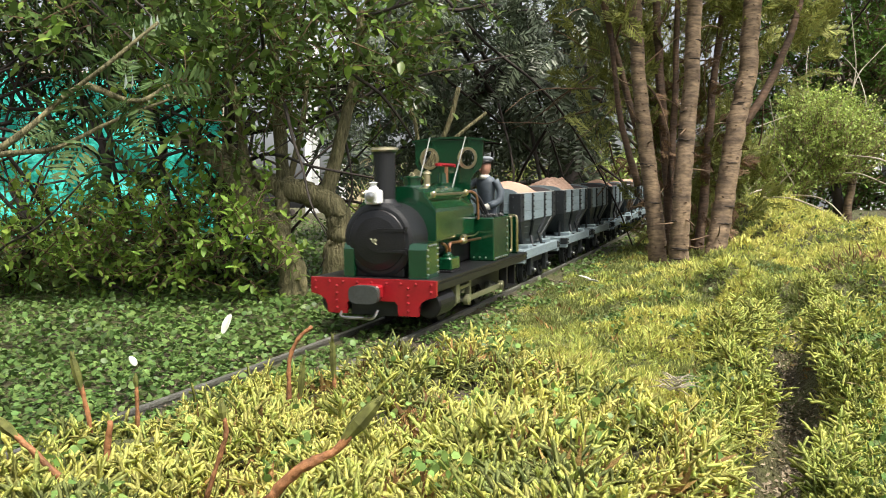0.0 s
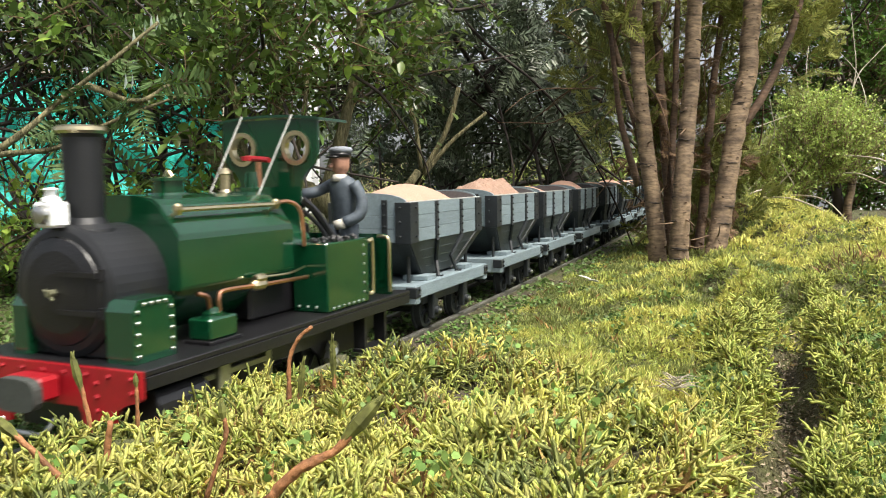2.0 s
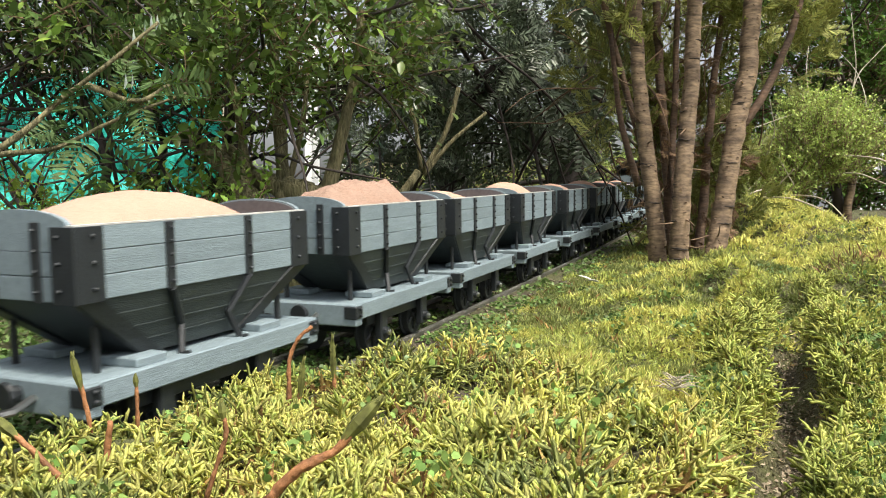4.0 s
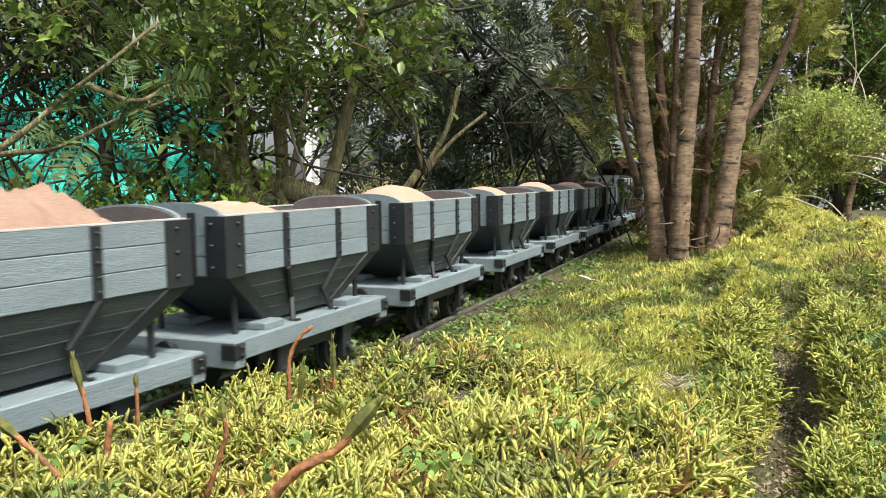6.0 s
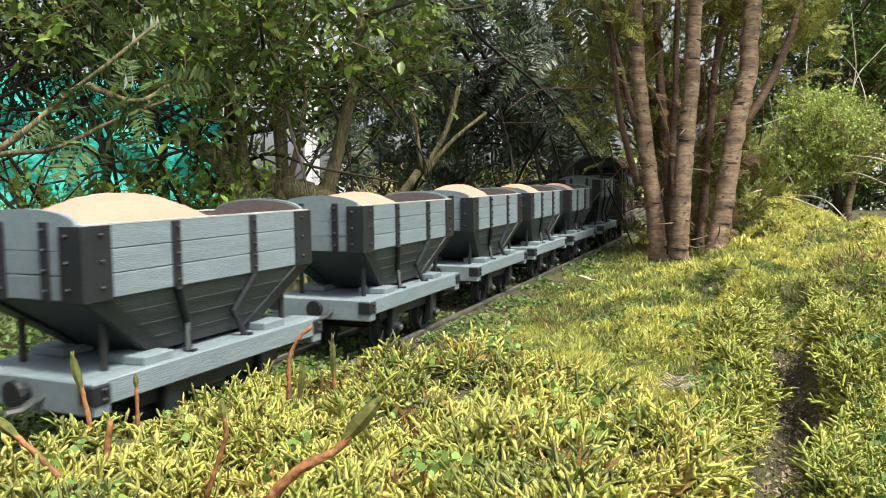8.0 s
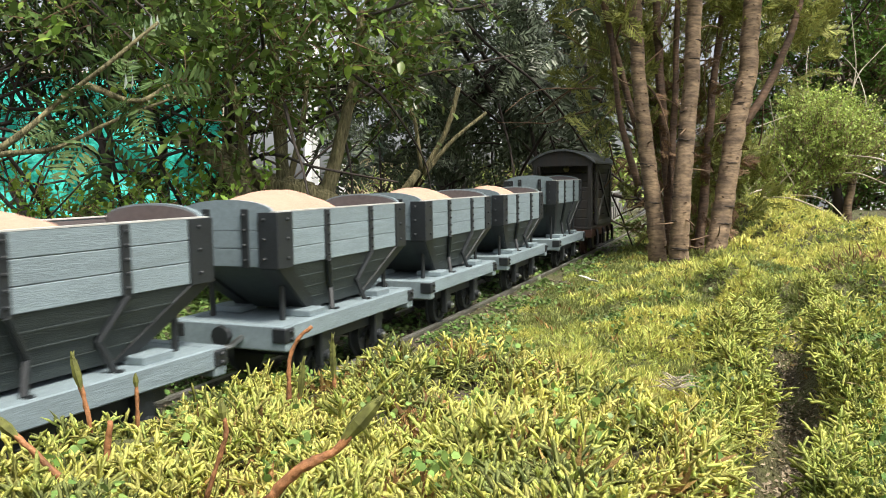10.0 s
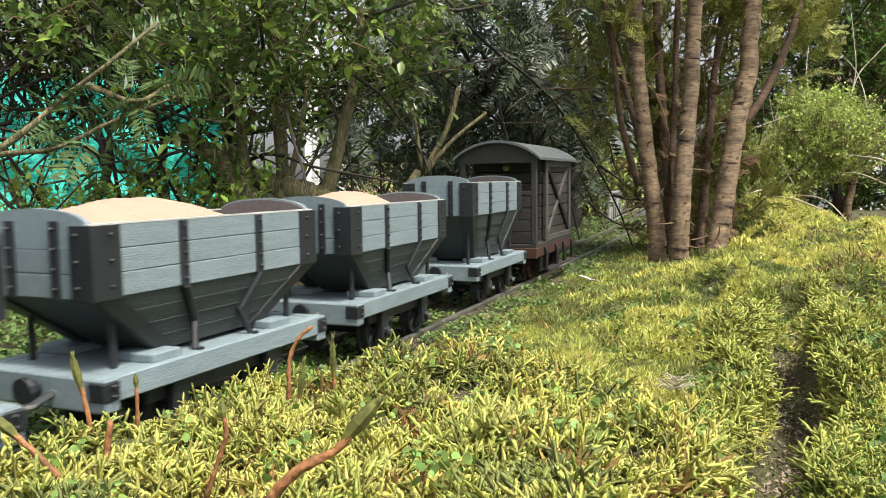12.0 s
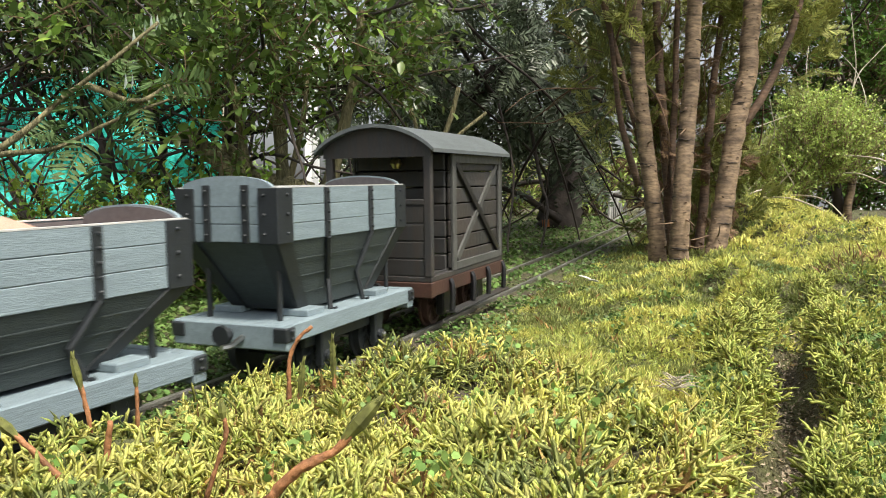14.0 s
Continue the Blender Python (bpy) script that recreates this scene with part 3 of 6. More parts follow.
def locomotive():
    w = thing("steam_locomotive", "green model saddle tank steam locomotive with red buffer beam", "locomotive")
    FW = 0.645
    # running plate and beam
    part("running_plate", one_box(-FW, FW, 0.0, 2.98, 0.50, 0.533, bev=0.006), BLACK, w, "black running plate")
    for sx in (-1, 1):
        part("valance", one_box(*sorted((sx * FW, sx * (FW - 0.03))), 0.02, 2.97, 0.43, 0.499, bev=0.004), BLACK, w)
    half = [(0, 0.33), (0.235, 0.33), (0.262, 0.30), (0.27, 0.2), (0.47, 0.2), (0.475, 0.28), (0.5, 0.33), (0.56, 0.365), (0.64, 0.385), (0.65, 0.40), (0.65, 0.535)]
    out = half + [(-a, b) for a, b in half[::-1]][:-1]
    bm = prism(bmesh.new(), out, 'y', -0.035, 0.0)
    beam = part("buffer_beam", bm, RED, w, "red painted buffer beam with rivets")
    bm = bmesh.new()
    rivets(bm, [(x, -0.035, z) for x in (-0.37, 0.37) for z in (0.25, 0.32, 0.39, 0.46)] + [(x, -0.035, 0.50) for x in np.linspace(-0.6, 0.6, 9)] + [(x, -0.035, 0.43) for x in (-0.6, 0.6)], '-y', 0.015, 0.014)
    part("rivet", bm, RED, beam)
    bm = one_box(-0.13, 0.13, -0.17, -0.035, 0.36, 0.49, bev=0.02)
    part("buffer_block", bm, RED, w, "red coupling block")
    o = [(0.15 * math.copysign(abs(math.cos(a)) ** 0.6, math.cos(a)), 0.41 + 0.085 * math.copysign(abs(math.sin(a)) ** 0.6, math.sin(a))) for a in np.linspace(0, 2 * math.pi, 28, endpoint=False)]
    part("buffer", prism(bmesh.new(), o, 'y', -0.22, -0.165), RUBBER, w, "dull grey oval centre buffer")
    bm = tube(bmesh.new(), spline([(-0.33, -0.02, 0.22), (-0.3, -0.07, 0.17), (-0.1, -0.09, 0.17), (0.02, -0.07, 0.17), (0.05, -0.02, 0.24)], 4), 0.014, 6)
    part("coupling_loop", bm, STEEL, w, "thin steel coupling loop")
    part("brake_box", one_box(-0.25, 0.25, 0.02, 0.12, 0.18, 0.45, bev=0.01), BLACK, w)
    # smokebox and boiler
    CZ, R = 0.885, 0.345
    part("smokebox", lathe([(0.13, R - 0.02), (0.14, R), (0.55, R)], at(0, 0, CZ, BACK), 48), SMOKEBOX, w, "matt graphite smokebox", smooth=False)
    part("smokebox_rim", lathe([(0.10, R - 0.05), (0.105, R - 0.02), (0.125, R + 0.012), (0.15, R + 0.012), (0.155, R)], at(0, 0, CZ, BACK), 48), SMOKEBOX, w)
    door = part("smokebox_door", lathe([(0.06, 0.10), (0.072, 0.22), (0.09, 0.285), (0.105, 0.295)], at(0, 0, CZ, BACK), 48), BLACK, w, "black smokebox door")
    bm = bmesh.new()
    for z in (-0.1, 0.1):
        box(bm, 0.02, 0.30, 0.055, 0.085, CZ + z - 0.014, CZ + z + 0.014)
        ring(bm, [(-0.03, 0.016), (0.03, 0.016)], at(0.30, 0.09, CZ + z), 8)
    part("hinge", bm, BLACK, door)
    bm = tube(bmesh.new(), [(0.025, 0.03, CZ - 0.035), (-0.035, 0.03, CZ + 0.02)], 0.007, 6)
    tube(bm, [(0, 0.02, CZ), (0, 0.08, CZ)], 0.02, 8)
    part("door_handle", bm, ROD, door, "steel dart handle")
    part("saddle", one_box(-0.26, 0.26, 0.14, 0.52, 0.534, 0.66, bev=0.01), BLACK, w)
    part("chimney", lathe([(1.19, 0.16), (1.21, 0.155), (1.235, 0.115), (1.27, 0.098), (1.70, 0.105), (1.72, 0.115)], at(0, 0.29, 0), 28), SMOKEBOX, w, "tall black chimney")
    part("chimney_cap", lathe([(1.72, 0.118), (1.735, 0.135), (1.755, 0.132), (1.765, 0.11), (1.765, 0.08)], at(0, 0.29, 0), 28), BRASS, w, "polished brass chimney cap")
    part("boiler", lathe([(0.55, 0.325), (2.05, 0.325)], at(0, 0, CZ, BACK), 40), GREEN, w, "green boiler barrel")
    # firebox coloured black to give the shade beneath the tank
    part("firebox", one_box(-0.3, 0.3, 1.3, 2.05, 0.534, 0.9, bev=0.02), BLACK, w)
    # saddle tank
    tk = [(0.335, 0.85), (0.425, 0.85), (0.43, 0.87), (0.43, 1.13), (0.425, 1.165), (0.30, 1.325), (0.25, 1.36), (0.15, 1.378), (0.0, 1.385)]
    outl = tk + [(-a, b) for a, b in tk[:-1][::-1]]
    outl = outl + [(-0.335 * math.cos(radians(t)), CZ + 0.335 * math.sin(radians(t))) for t in np.linspace(5, 175, 13)]
    bm = prism(bmesh.new(), outl, 'y', 0.52, 1.62)
    bmesh.ops.bevel(bm, geom=[e for e in bm.edges if abs(e.verts[0].co.y - e.verts[1].co.y) < 1e-5 and max(abs(v.co.x) for v in e.verts) > 0.0 and e.calc_length() > 0.05 and e.verts[0].co.z > 1.0], offset=0.012, segments=2, affect='EDGES')
    part("saddle_tank", bm, GREEN, w, "glossy dark green saddle tank")
    part("tank_filler", lathe([(1.37, 0.125), (1.39, 0.12), (1.392, 0.092), (1.46, 0.092), (1.463, 0.108), (1.48, 0.108), (1.49, 0.06)], at(0, 0.93, 0), 24), GREEN, w, "round green filler with brass lifting eye")
    part("filler_eye", tube(bmesh.new(), spline([(-0.03, 0.93, 1.49), (0, 0.93, 1.525), (0.03, 0.93, 1.49)], 4), 0.008, 6), BRASS, w)
    for sx in (-1, 1):
        bm = handrail(bmesh.new(), [(sx * 0.385, 0.56, 1.30), (sx * 0.385, 1.0, 1.30), (sx * 0.385, 1.52, 1.30)], 0.016)
        for y in (0.575, 1.5):
            ring(bm, [(-0.03, 0.018), (0.0, 0.03), (0.02, 0.03), (0.035, 0.015)], at(sx * 0.385, y, 1.30), 10)
            tube(bm, [(sx * 0.385, y, 1.29), (sx * 0.33, y, 1.26)], 0.012, 6)
        part("handrail", bm, BRASS, w, "polished brass handrail")
        bm = handrail(bmesh.new(), [(sx * 0.385, 1.52, 1.31), (sx * 0.40, 1.62, 1.315), (sx * 0.43, 1.70, 1.27), (sx * 0.44, 1.73, 1.15), (sx * 0.44, 1.74, 1.0)], 0.015)
        part("injector_pipe", bm, COPPER, w, "bent copper pipe")
        # riveted sandbox and oil box on the plate
        bm = prism(bmesh.new(), [(0.08, 0.534), (0.38, 0.534), (0.38, 0.83), (0.35, 0.86), (0.12, 0.86), (0.08, 0.8)], 'x', *sorted((sx * 0.33, sx * 0.51) if sx > 0 else (-0.24, -0.35)))
        sb = part("sandbox", bm, GREEN, w, "green riveted sandbox")
        bm = bmesh.new()
        rivets(bm, [(0.51 if sx > 0 else -0.35, y, z) for y in (0.11, 0.35) for z in np.linspace(0.57, 0.80, 5)] + [(0.51 if sx > 0 else -0.35, y, 0.835) for y in np.linspace(0.16, 0.31, 4)], 'x' if sx > 0 else '-x', 0.012, 0.013)
        part("rivet", bm, STEEL, sb)
        bm = one_box(*sorted((sx * 0.36, sx * 0.56)), 0.60, 0.88, 0.534, 0.555, bev=0.004)
        part("oil_box_foot", bm, BLACK, w)
        part("oil_box", one_box(*sorted((sx * 0.38, sx * 0.545)), 0.62, 0.86, 0.555, 0.68, bev=0.012), GREEN, w, "small green lubricator box")
        part("oil_box_lid", lathe([(0.68, 0.06), (0.70, 0.06), (0.705, 0.04), (0.73, 0.035)], at(sx * 0.46, 0.74, 0), 16), GREEN, w)
        bm = handrail(bmesh.new(), [(sx * 0.46, 0.72, 0.70), (sx * 0.46, 0.70, 0.79), (sx * 0.44, 0.64, 0.82)], 0.015)
        handrail(bm, [(sx * 0.46, 0.80, 0.69), (sx * 0.46, 0.80, 0.78), (sx * 0.46, 0.86, 0.81), (sx * 0.47, 1.2, 0.80), (sx * 0.47, 1.72, 0.79)], 0.015)
        part("oil_pipe", bm, COPPER, w, "copper steam pipe")
        bm = lathe([(0, 0.022), (0.03, 0.036), (0.11, 0.036), (0.14, 0.022)], at(sx * 0.47, 1.1, 0.805, BACK), 10)
        ring(bm, [(0, 0.025), (0.04, 0.032), (0.09, 0.03), (0.11, 0.018)], at(sx * 0.47, 1.13, 0.845, BACK), 10)
        handrail(bm, [(sx * 0.47, 1.2, 0.85), (sx * 0.47, 1.5, 0.84), (sx * 0.44, 1.74, 0.86)], 0.008)
        part("pipe_union", bm, BRASS, w, "brass pipe union")
        # bunkers
        x0, x1 = sorted((sx * 0.33, sx * 0.615))
        bk = part("bunker", one_box(x0, x1, 1.75, 2.34, 0.534, 1.02, bev=0.01), GREEN, w, "green side bunker with silver rivets")
        bm = bmesh.new()
        ax = 'x' if sx > 0 else '-x'
        rivets(bm, [(sx * 0.615, y, 0.56) for y in np.linspace(1.82, 2.24, 7)] + [(sx * 0.615, 2.26, z) for z in np.linspace(0.62, 0.97, 6)], ax, 0.012, 0.012)
        rivets(bm, [(sx * x, 1.75, 0.575) for x in (0.38, 0.45, 0.52)], '-y', 0.012, 0.012)
        part("rivet", bm, STEEL, bk)
        r = np.random.RandomState(5)
        bm = bmesh.new()
        for _ in range(34):
            o = bmesh.ops.create_icosphere(bm, subdivisions=1, radius=r.uniform(0.014, 0.03))
            for v in o["verts"]:
                v.co = v.co * r.uniform(0.7, 1.2) + Vector((0, 0, 0))
            bmesh.ops.translate(bm, vec=(sx * r.uniform(0.36, 0.58), r.uniform(1.78, 2.28), r.uniform(1.01, 1.035)), verts=o["verts"])
        part("coal", bm, COAL, w, "small heap of black coal")
        bm = handrail(bmesh.new(), [(sx * 0.62, 2.32, 0.99), (sx * 0.63, 2.35, 1.0), (sx * 0.63, 2.37, 0.97), (sx * 0.63, 2.37, 0.64), (sx * 0.63, 2.35, 0.60), (sx * 0.62, 2.32, 0.60)], 0.016)
        part("grab_rail", bm, BRASS, w, "brass grab rail")
    # cab
    hh = [(0.26, 1.0), (0.26, 1.38), (0.275, 1.46), (0.32, 1.52), (0.385, 1.57), (0.415, 1.64), (0.42, 1.90)]
    outl = hh + [(-a, b) for a, b in hh[::-1]]
    bm = bmesh.new()

    def holed(x):
        return [(x + 0.098 * math.cos(a), 1.69 + 0.105 * math.sin(a)) for a in np.linspace(0, 2 * math.pi, 24, endpoint=False)]
    loops = [outl, holed(-0.235), holed(0.235)]
    edges = []
    for lp in loops:
        vs = [bm.verts.new((p, 1.98, q)) for p, q in lp]
        edges += [bm.edges.new((vs[i], vs[(i + 1) % len(vs)])) for i in range(len(vs))]
    bmesh.ops.triangle_fill(bm, edges=edges, use_beauty=True)
    for f in [f for f in bm.faces if any((f.calc_center_median().x - x) ** 2 + (f.calc_center_median().z - 1.69) ** 2 < 0.088 ** 2 for x in (-0.235, 0.235))]:
        bm.faces.remove(f)
    ex = bmesh.ops.extrude_face_region(bm, geom=bm.faces[:])
    bmesh.ops.translate(bm, vec=(0, 0.025, 0), verts=[v for v in ex["geom"] if isinstance(v, bmesh.types.BMVert)])
    part("cab_front", bm, GREEN, w, "green spectacle plate with two round windows")
    for x in (-0.235, 0.235):
        bm = bmesh.new()
        rows = []
        for a in np.linspace(0, 2 * math.pi, 28, endpoint=False):
            rows.append([bm.verts.new((x + rr * math.cos(a), yy, 1.69 + rr * 1.07 * math.sin(a))) for rr, yy in ((0.088, 1.965), (0.118, 1.965), (0.118, 2.02), (0.088, 2.02))])
        for i in range(28):
            a, b = rows[i], rows[(i + 1) % 28]
            for k in range(4):
                bm.faces.new((a[k], a[(k + 1) % 4], b[(k + 1) % 4], b[k]))
        part("window_ring", bm, BRASS, w, "brass window ring")
    bm = bmesh.new()
    top = [(x, 1.905 + 0.03 * (1 - (x / 0.43) ** 2)) for x in np.linspace(-0.44, 0.44, 13)]
    prism(bm, top + [(a, b - 0.02) for a, b in top[::-1]], 'y', 1.965, 2.36)
    part("roof", bm, GREEN, w, "short curved green cab roof")
    for x in (-0.22, 0.22):
        part("stay", tube(bmesh.new(), [(x, 1.96, 1.93), (x * 0.95, 1.55, 1.36)], 0.0075, 6), GIRDER, w, "slim grey cab stay")
    part("steam_manifold", lathe([(1.36, 0.14), (1.41, 0.14), (1.415, 0.06), (1.52, 0.055)], at(0, 1.78, 0), 20), GREEN, w)
    bm = lathe([(1.37, 0.05), (1.40, 0.036), (1.50, 0.036), (1.51, 0.05), (1.53, 0.046), (1.55, 0.02)], at(-0.12, 1.62, 0), 14)
    part("safety_valve", bm, BRASS, w, "brass safety valve")
    part("regulator_post", tube(bmesh.new(), [(0.05, 1.78, 1.40), (0.05, 1.78, 1.60)], 0.022, 8), COPPER, w)
    bm = tube(bmesh.new(), [(-0.05, 1.77, 1.62), (0.07, 1.76, 1.61), (0.17, 1.74, 1.60)], 0.02, 8)
    ring(bm, [(0, 0.05), (0.03, 0.05), (0.035, 0.03)], at(-0.03, 1.77, 1.60), 12)
    part("regulator_handle", bm, RED, w, "red regulator lever")
    bm = bmesh.new()
    for z in (0.0, 0.02):
        handrail(bm, [(0.27, 1.99, 1.32 - z * 4), (0.33, 2.08, 1.22 - z * 4), (0.38, 2.2, 1.05 - z * 3), (0.42, 2.3, 0.98)], 0.028 - z * 0.6)
    part("hose", bm, BLACK, w, "black curved beading")
    part("cab_floor", one_box(-0.33, 0.33, 2.05, 2.98, 0.534, 0.56, bev=0.004), BLACK, w)
    part("cab_backhead", one_box(-0.26, 0.26, 2.02, 2.10, 0.56, 1.15, bev=0.02), BLACK, w)
    o = [(-0.6, 0.534), (0.6, 0.534), (0.6, 0.96), (0.585, 1.0), (0.545, 1.02), (-0.545, 1.02), (-0.585, 1.0), (-0.6, 0.96)]
    part("rear_sheet", prism(bmesh.new(), o, 'y', 2.72, 2.745), GREEN, w, "green cab rear sheet")
    for sx in (-1, 1):
        bm = handrail(bmesh.new(), [(sx * 0.50, 2.70, 1.0), (sx * 0.57, 2.68, 1.0), (sx * 0.61, 2.68, 0.96), (sx * 0.61, 2.68, 0.7), (sx * 0.61, 2.69, 0.56)], 0.016)
        part("rear_beading", bm, BRASS, w, "brass edge beading")
    # frames, wheels and rods
    for sx in (-1, 1):
        x0, x1 = sorted((sx * 0.37, sx * 0.40))
        o = [(0.1, 0.5), (2.9, 0.5), (2.9, 0.3), (2.5, 0.14), (2.0, 0.14), (1.85, 0.26), (1.3, 0.26), (1.1, 0.14), (0.75, 0.14), (0.4, 0.3), (0.1, 0.3)]
        part("side_frame", prism(bmesh.new(), o, 'x', x0, x1), BLACK, w)
        part("cylinder", lathe([(0.12, 0.115), (0.13, 0.13), (0.5, 0.13), (0.51, 0.115)], at(sx * 0.5, 0, 0.29, BACK), 20), BLACK, w, "black outside cylinder")
        bm = one_box(*sorted((sx * 0.45, sx * 0.60)), 0.62, 0.72, 0.24, 0.47, bev=0.01)
        box(bm, *sorted((sx * 0.50, sx * 0.56)), 0.5, 1.15, 0.34, 0.375, 0.005)
        box(bm, *sorted((sx * 0.50, sx * 0.56)), 1.1, 1.16, 0.2, 0.45, 0.005)
        part("slide_bar", bm, ROD, w, "olive grey slide bar")
        for y in (2.3, 2.62):
            part("cab_step", one_box(*sorted((sx * 0.5, sx * 0.6)), y - 0.02, y + 0.02, 0.16, 0.5, bev=0.004), BLACK, w)
        part("step_tread", one_box(*sorted((sx * 0.5, sx * 0.62)), 2.26, 2.66, 0.15, 0.175, bev=0.004), BLACK, w)
    for y in (0.9, 2.05):
        ws = wheelset(w, y, 0.215, BLACK)
        for sx, ph in ((-1, 90), (1, 0)):
            c, s_ = math.cos(radians(ph)), math.sin(radians(ph))
            bm = tube(bmesh.new(), [(sx * 0.43, 0, 0), (sx * 0.47, 0, 0)], 0.06, 12)
            tube(bm, [(sx * 0.46, 0, 0), (sx * 0.46, 0.10 * c, 0.10 * s_)], 0.045, 8)
            tube(bm, [(sx * 0.45, 0.10 * c, 0.10 * s_), (sx * 0.60, 0.10 * c, 0.10 * s_)], 0.03, 10)
            part("crank", bm, STEEL, ws, "bright steel crank and pin")
    for sx in (-1, 1):
        bm = box(bmesh.new(), *sorted((sx * 0.545, sx * 0.57)), -0.05, 1.20, -0.028, 0.028, 0.006)
        for y in (0.0, 1.15):
            ring(bm, [(0.0, 0.055), (0.05, 0.055), (0.055, 0.03)], at(sx * 0.54, y, 0, SIDE if sx > 0 else Matrix.Rotation(radians(-90), 4, 'Y')), 14)
        rod = part("coupling_rod", bm, ROD, w, "olive grey coupling rod")
        rod["phase"] = 90.0 if sx < 0 else 0.0
    # white head lamp
    lamp = part("head_lamp", one_box(-0.1, 0.05, 0.04, 0.15, 1.225, 1.36, bev=0.015), WHITE, w, "small white head lamp with a lens")
    bm = lathe([(1.36, 0.05), (1.38, 0.045), (1.39, 0.03), (1.42, 0.03), (1.425, 0.045), (1.435, 0.02)], at(-0.025, 0.095, 0), 14)
    part("lamp_top", bm, WHITE, lamp)
    part("lens", lathe([(0, 0.05), (0.03, 0.045), (0.04, 0.02)], at(-0.025, 0.04, 1.295, Matrix.Rotation(radians(90), 4, 'X')), 16), STEEL, lamp)
    return w


OVERALLS = material("navy_painted_figure", (0.06, 0.078, 0.10), 0.6, var=0.35, scale=40, fine=300, bump=0.3, hue2=(0.09, 0.11, 0.13))


def driver_figure():
    """A plain painted doll in one mesh, with colours by height and side."""
    bm = bmesh.new()
    groups = []

    def add(index, fn):
        old = set(bm.faces)
        fn()
        for f in bm.faces:
            if f not in old:
                groups.append((f, index))
    add(0, lambda: tube(bm, [(0.06, 0, 0.0), (0.065, 0.0, 0.25), (0.06, 0, 0.5)], (0.06, 0.065, 0.085), 10))
    add(0, lambda: tube(bm, [(-0.07, 0, 0.0), (-0.07, 0.0, 0.25), (-0.05, 0, 0.5)], (0.06, 0.065, 0.085), 10))
    add(0, lambda: ring(bm, [(0.44, 0.09), (0.5, 0.118), (0.58, 0.108), (0.60, 0.116), (0.70, 0.122), (0.80, 0.138), (0.86, 0.112), (0.89, 0.05)], Matrix.Diagonal((1.0, 0.72, 1.0, 1.0)), 18))
    add(0, lambda: tube(bm, spline([(-0.13, 0, 0.83), (-0.19, -0.1, 0.77), (-0.2, -0.22, 0.75), (-0.19, -0.3, 0.75)], 3), 0.045, 9))
    add(1, lambda: tube(bm, [(-0.19, -0.29, 0.75), (-0.18, -0.36, 0.74)], (0.036, 0.03), 8))
    add(0, lambda: tube(bm, spline([(0.14, 0, 0.83), (0.2, 0.03, 0.7), (0.2, 0.0, 0.58), (0.13, -0.1, 0.52)], 3), 0.047, 9))
    add(2, lambda: tube(bm, [(0.14, -0.09, 0.52), (0.07, -0.14, 0.50)], (0.042, 0.038), 8))
    add(2, lambda: ring(bm, [(0.845, 0.075), (0.90, 0.055)], Matrix.Translation((0, -0.03, 0)), 12))
    add(1, lambda: ring(bm, [(0.87, 0.04), (0.91, 0.045), (0.93, 0.066), (0.97, 0.076), (1.02, 0.078), (1.06, 0.074)], Matrix.Translation((0, -0.02, 0)) @ Matrix.Diagonal((0.88, 1.0, 1.0, 1.0)), 16))
    add(1, lambda: tube(bm, [(0, -0.10, 0.985), (0, -0.125, 0.955)], (0.012, 0.018), 6))
    add(3, lambda: ring(bm, [(1.035, 0.08), (1.07, 0.085)], Matrix.Translation((0, -0.02, 0)), 16))
    add(4, lambda: ring(bm, [(1.07, 0.086), (1.09, 0.096), (1.112, 0.088), (1.12, 0.05)], Matrix.Translation((0, -0.015, 0)), 16))
    add(3, lambda: ring(bm, [(1.03, 0.06), (1.045, 0.06)], Matrix.Translation((0, -0.09, 0)), 12))
    bm.faces.ensure_lookup_table()
    for f, i in groups:
        f.material_index = i
    tidy(bm, True)
    me = bpy.data.meshes.new("driver_figure")
    bmesh.ops.scale(bm, vec=(U, U, U), verts=bm.verts[:])
    bm.to_mesh(me)
    bm.free()
    for m in (OVERALLS, material("painted_skin_tone", (0.42, 0.22, 0.15), 0.6, var=0.2, scale=60), material("pale_cloth", (0.6, 0.58, 0.52), 0.7, var=0.2, scale=60),
              BLACK, material("grey_cap", (0.22, 0.24, 0.28), 0.7, var=0.2, scale=80)):
        me.materials.append(m)
    return tagged(new("driver_figure", me), "painted model figurine in navy overalls and a flat cap", "figurine")


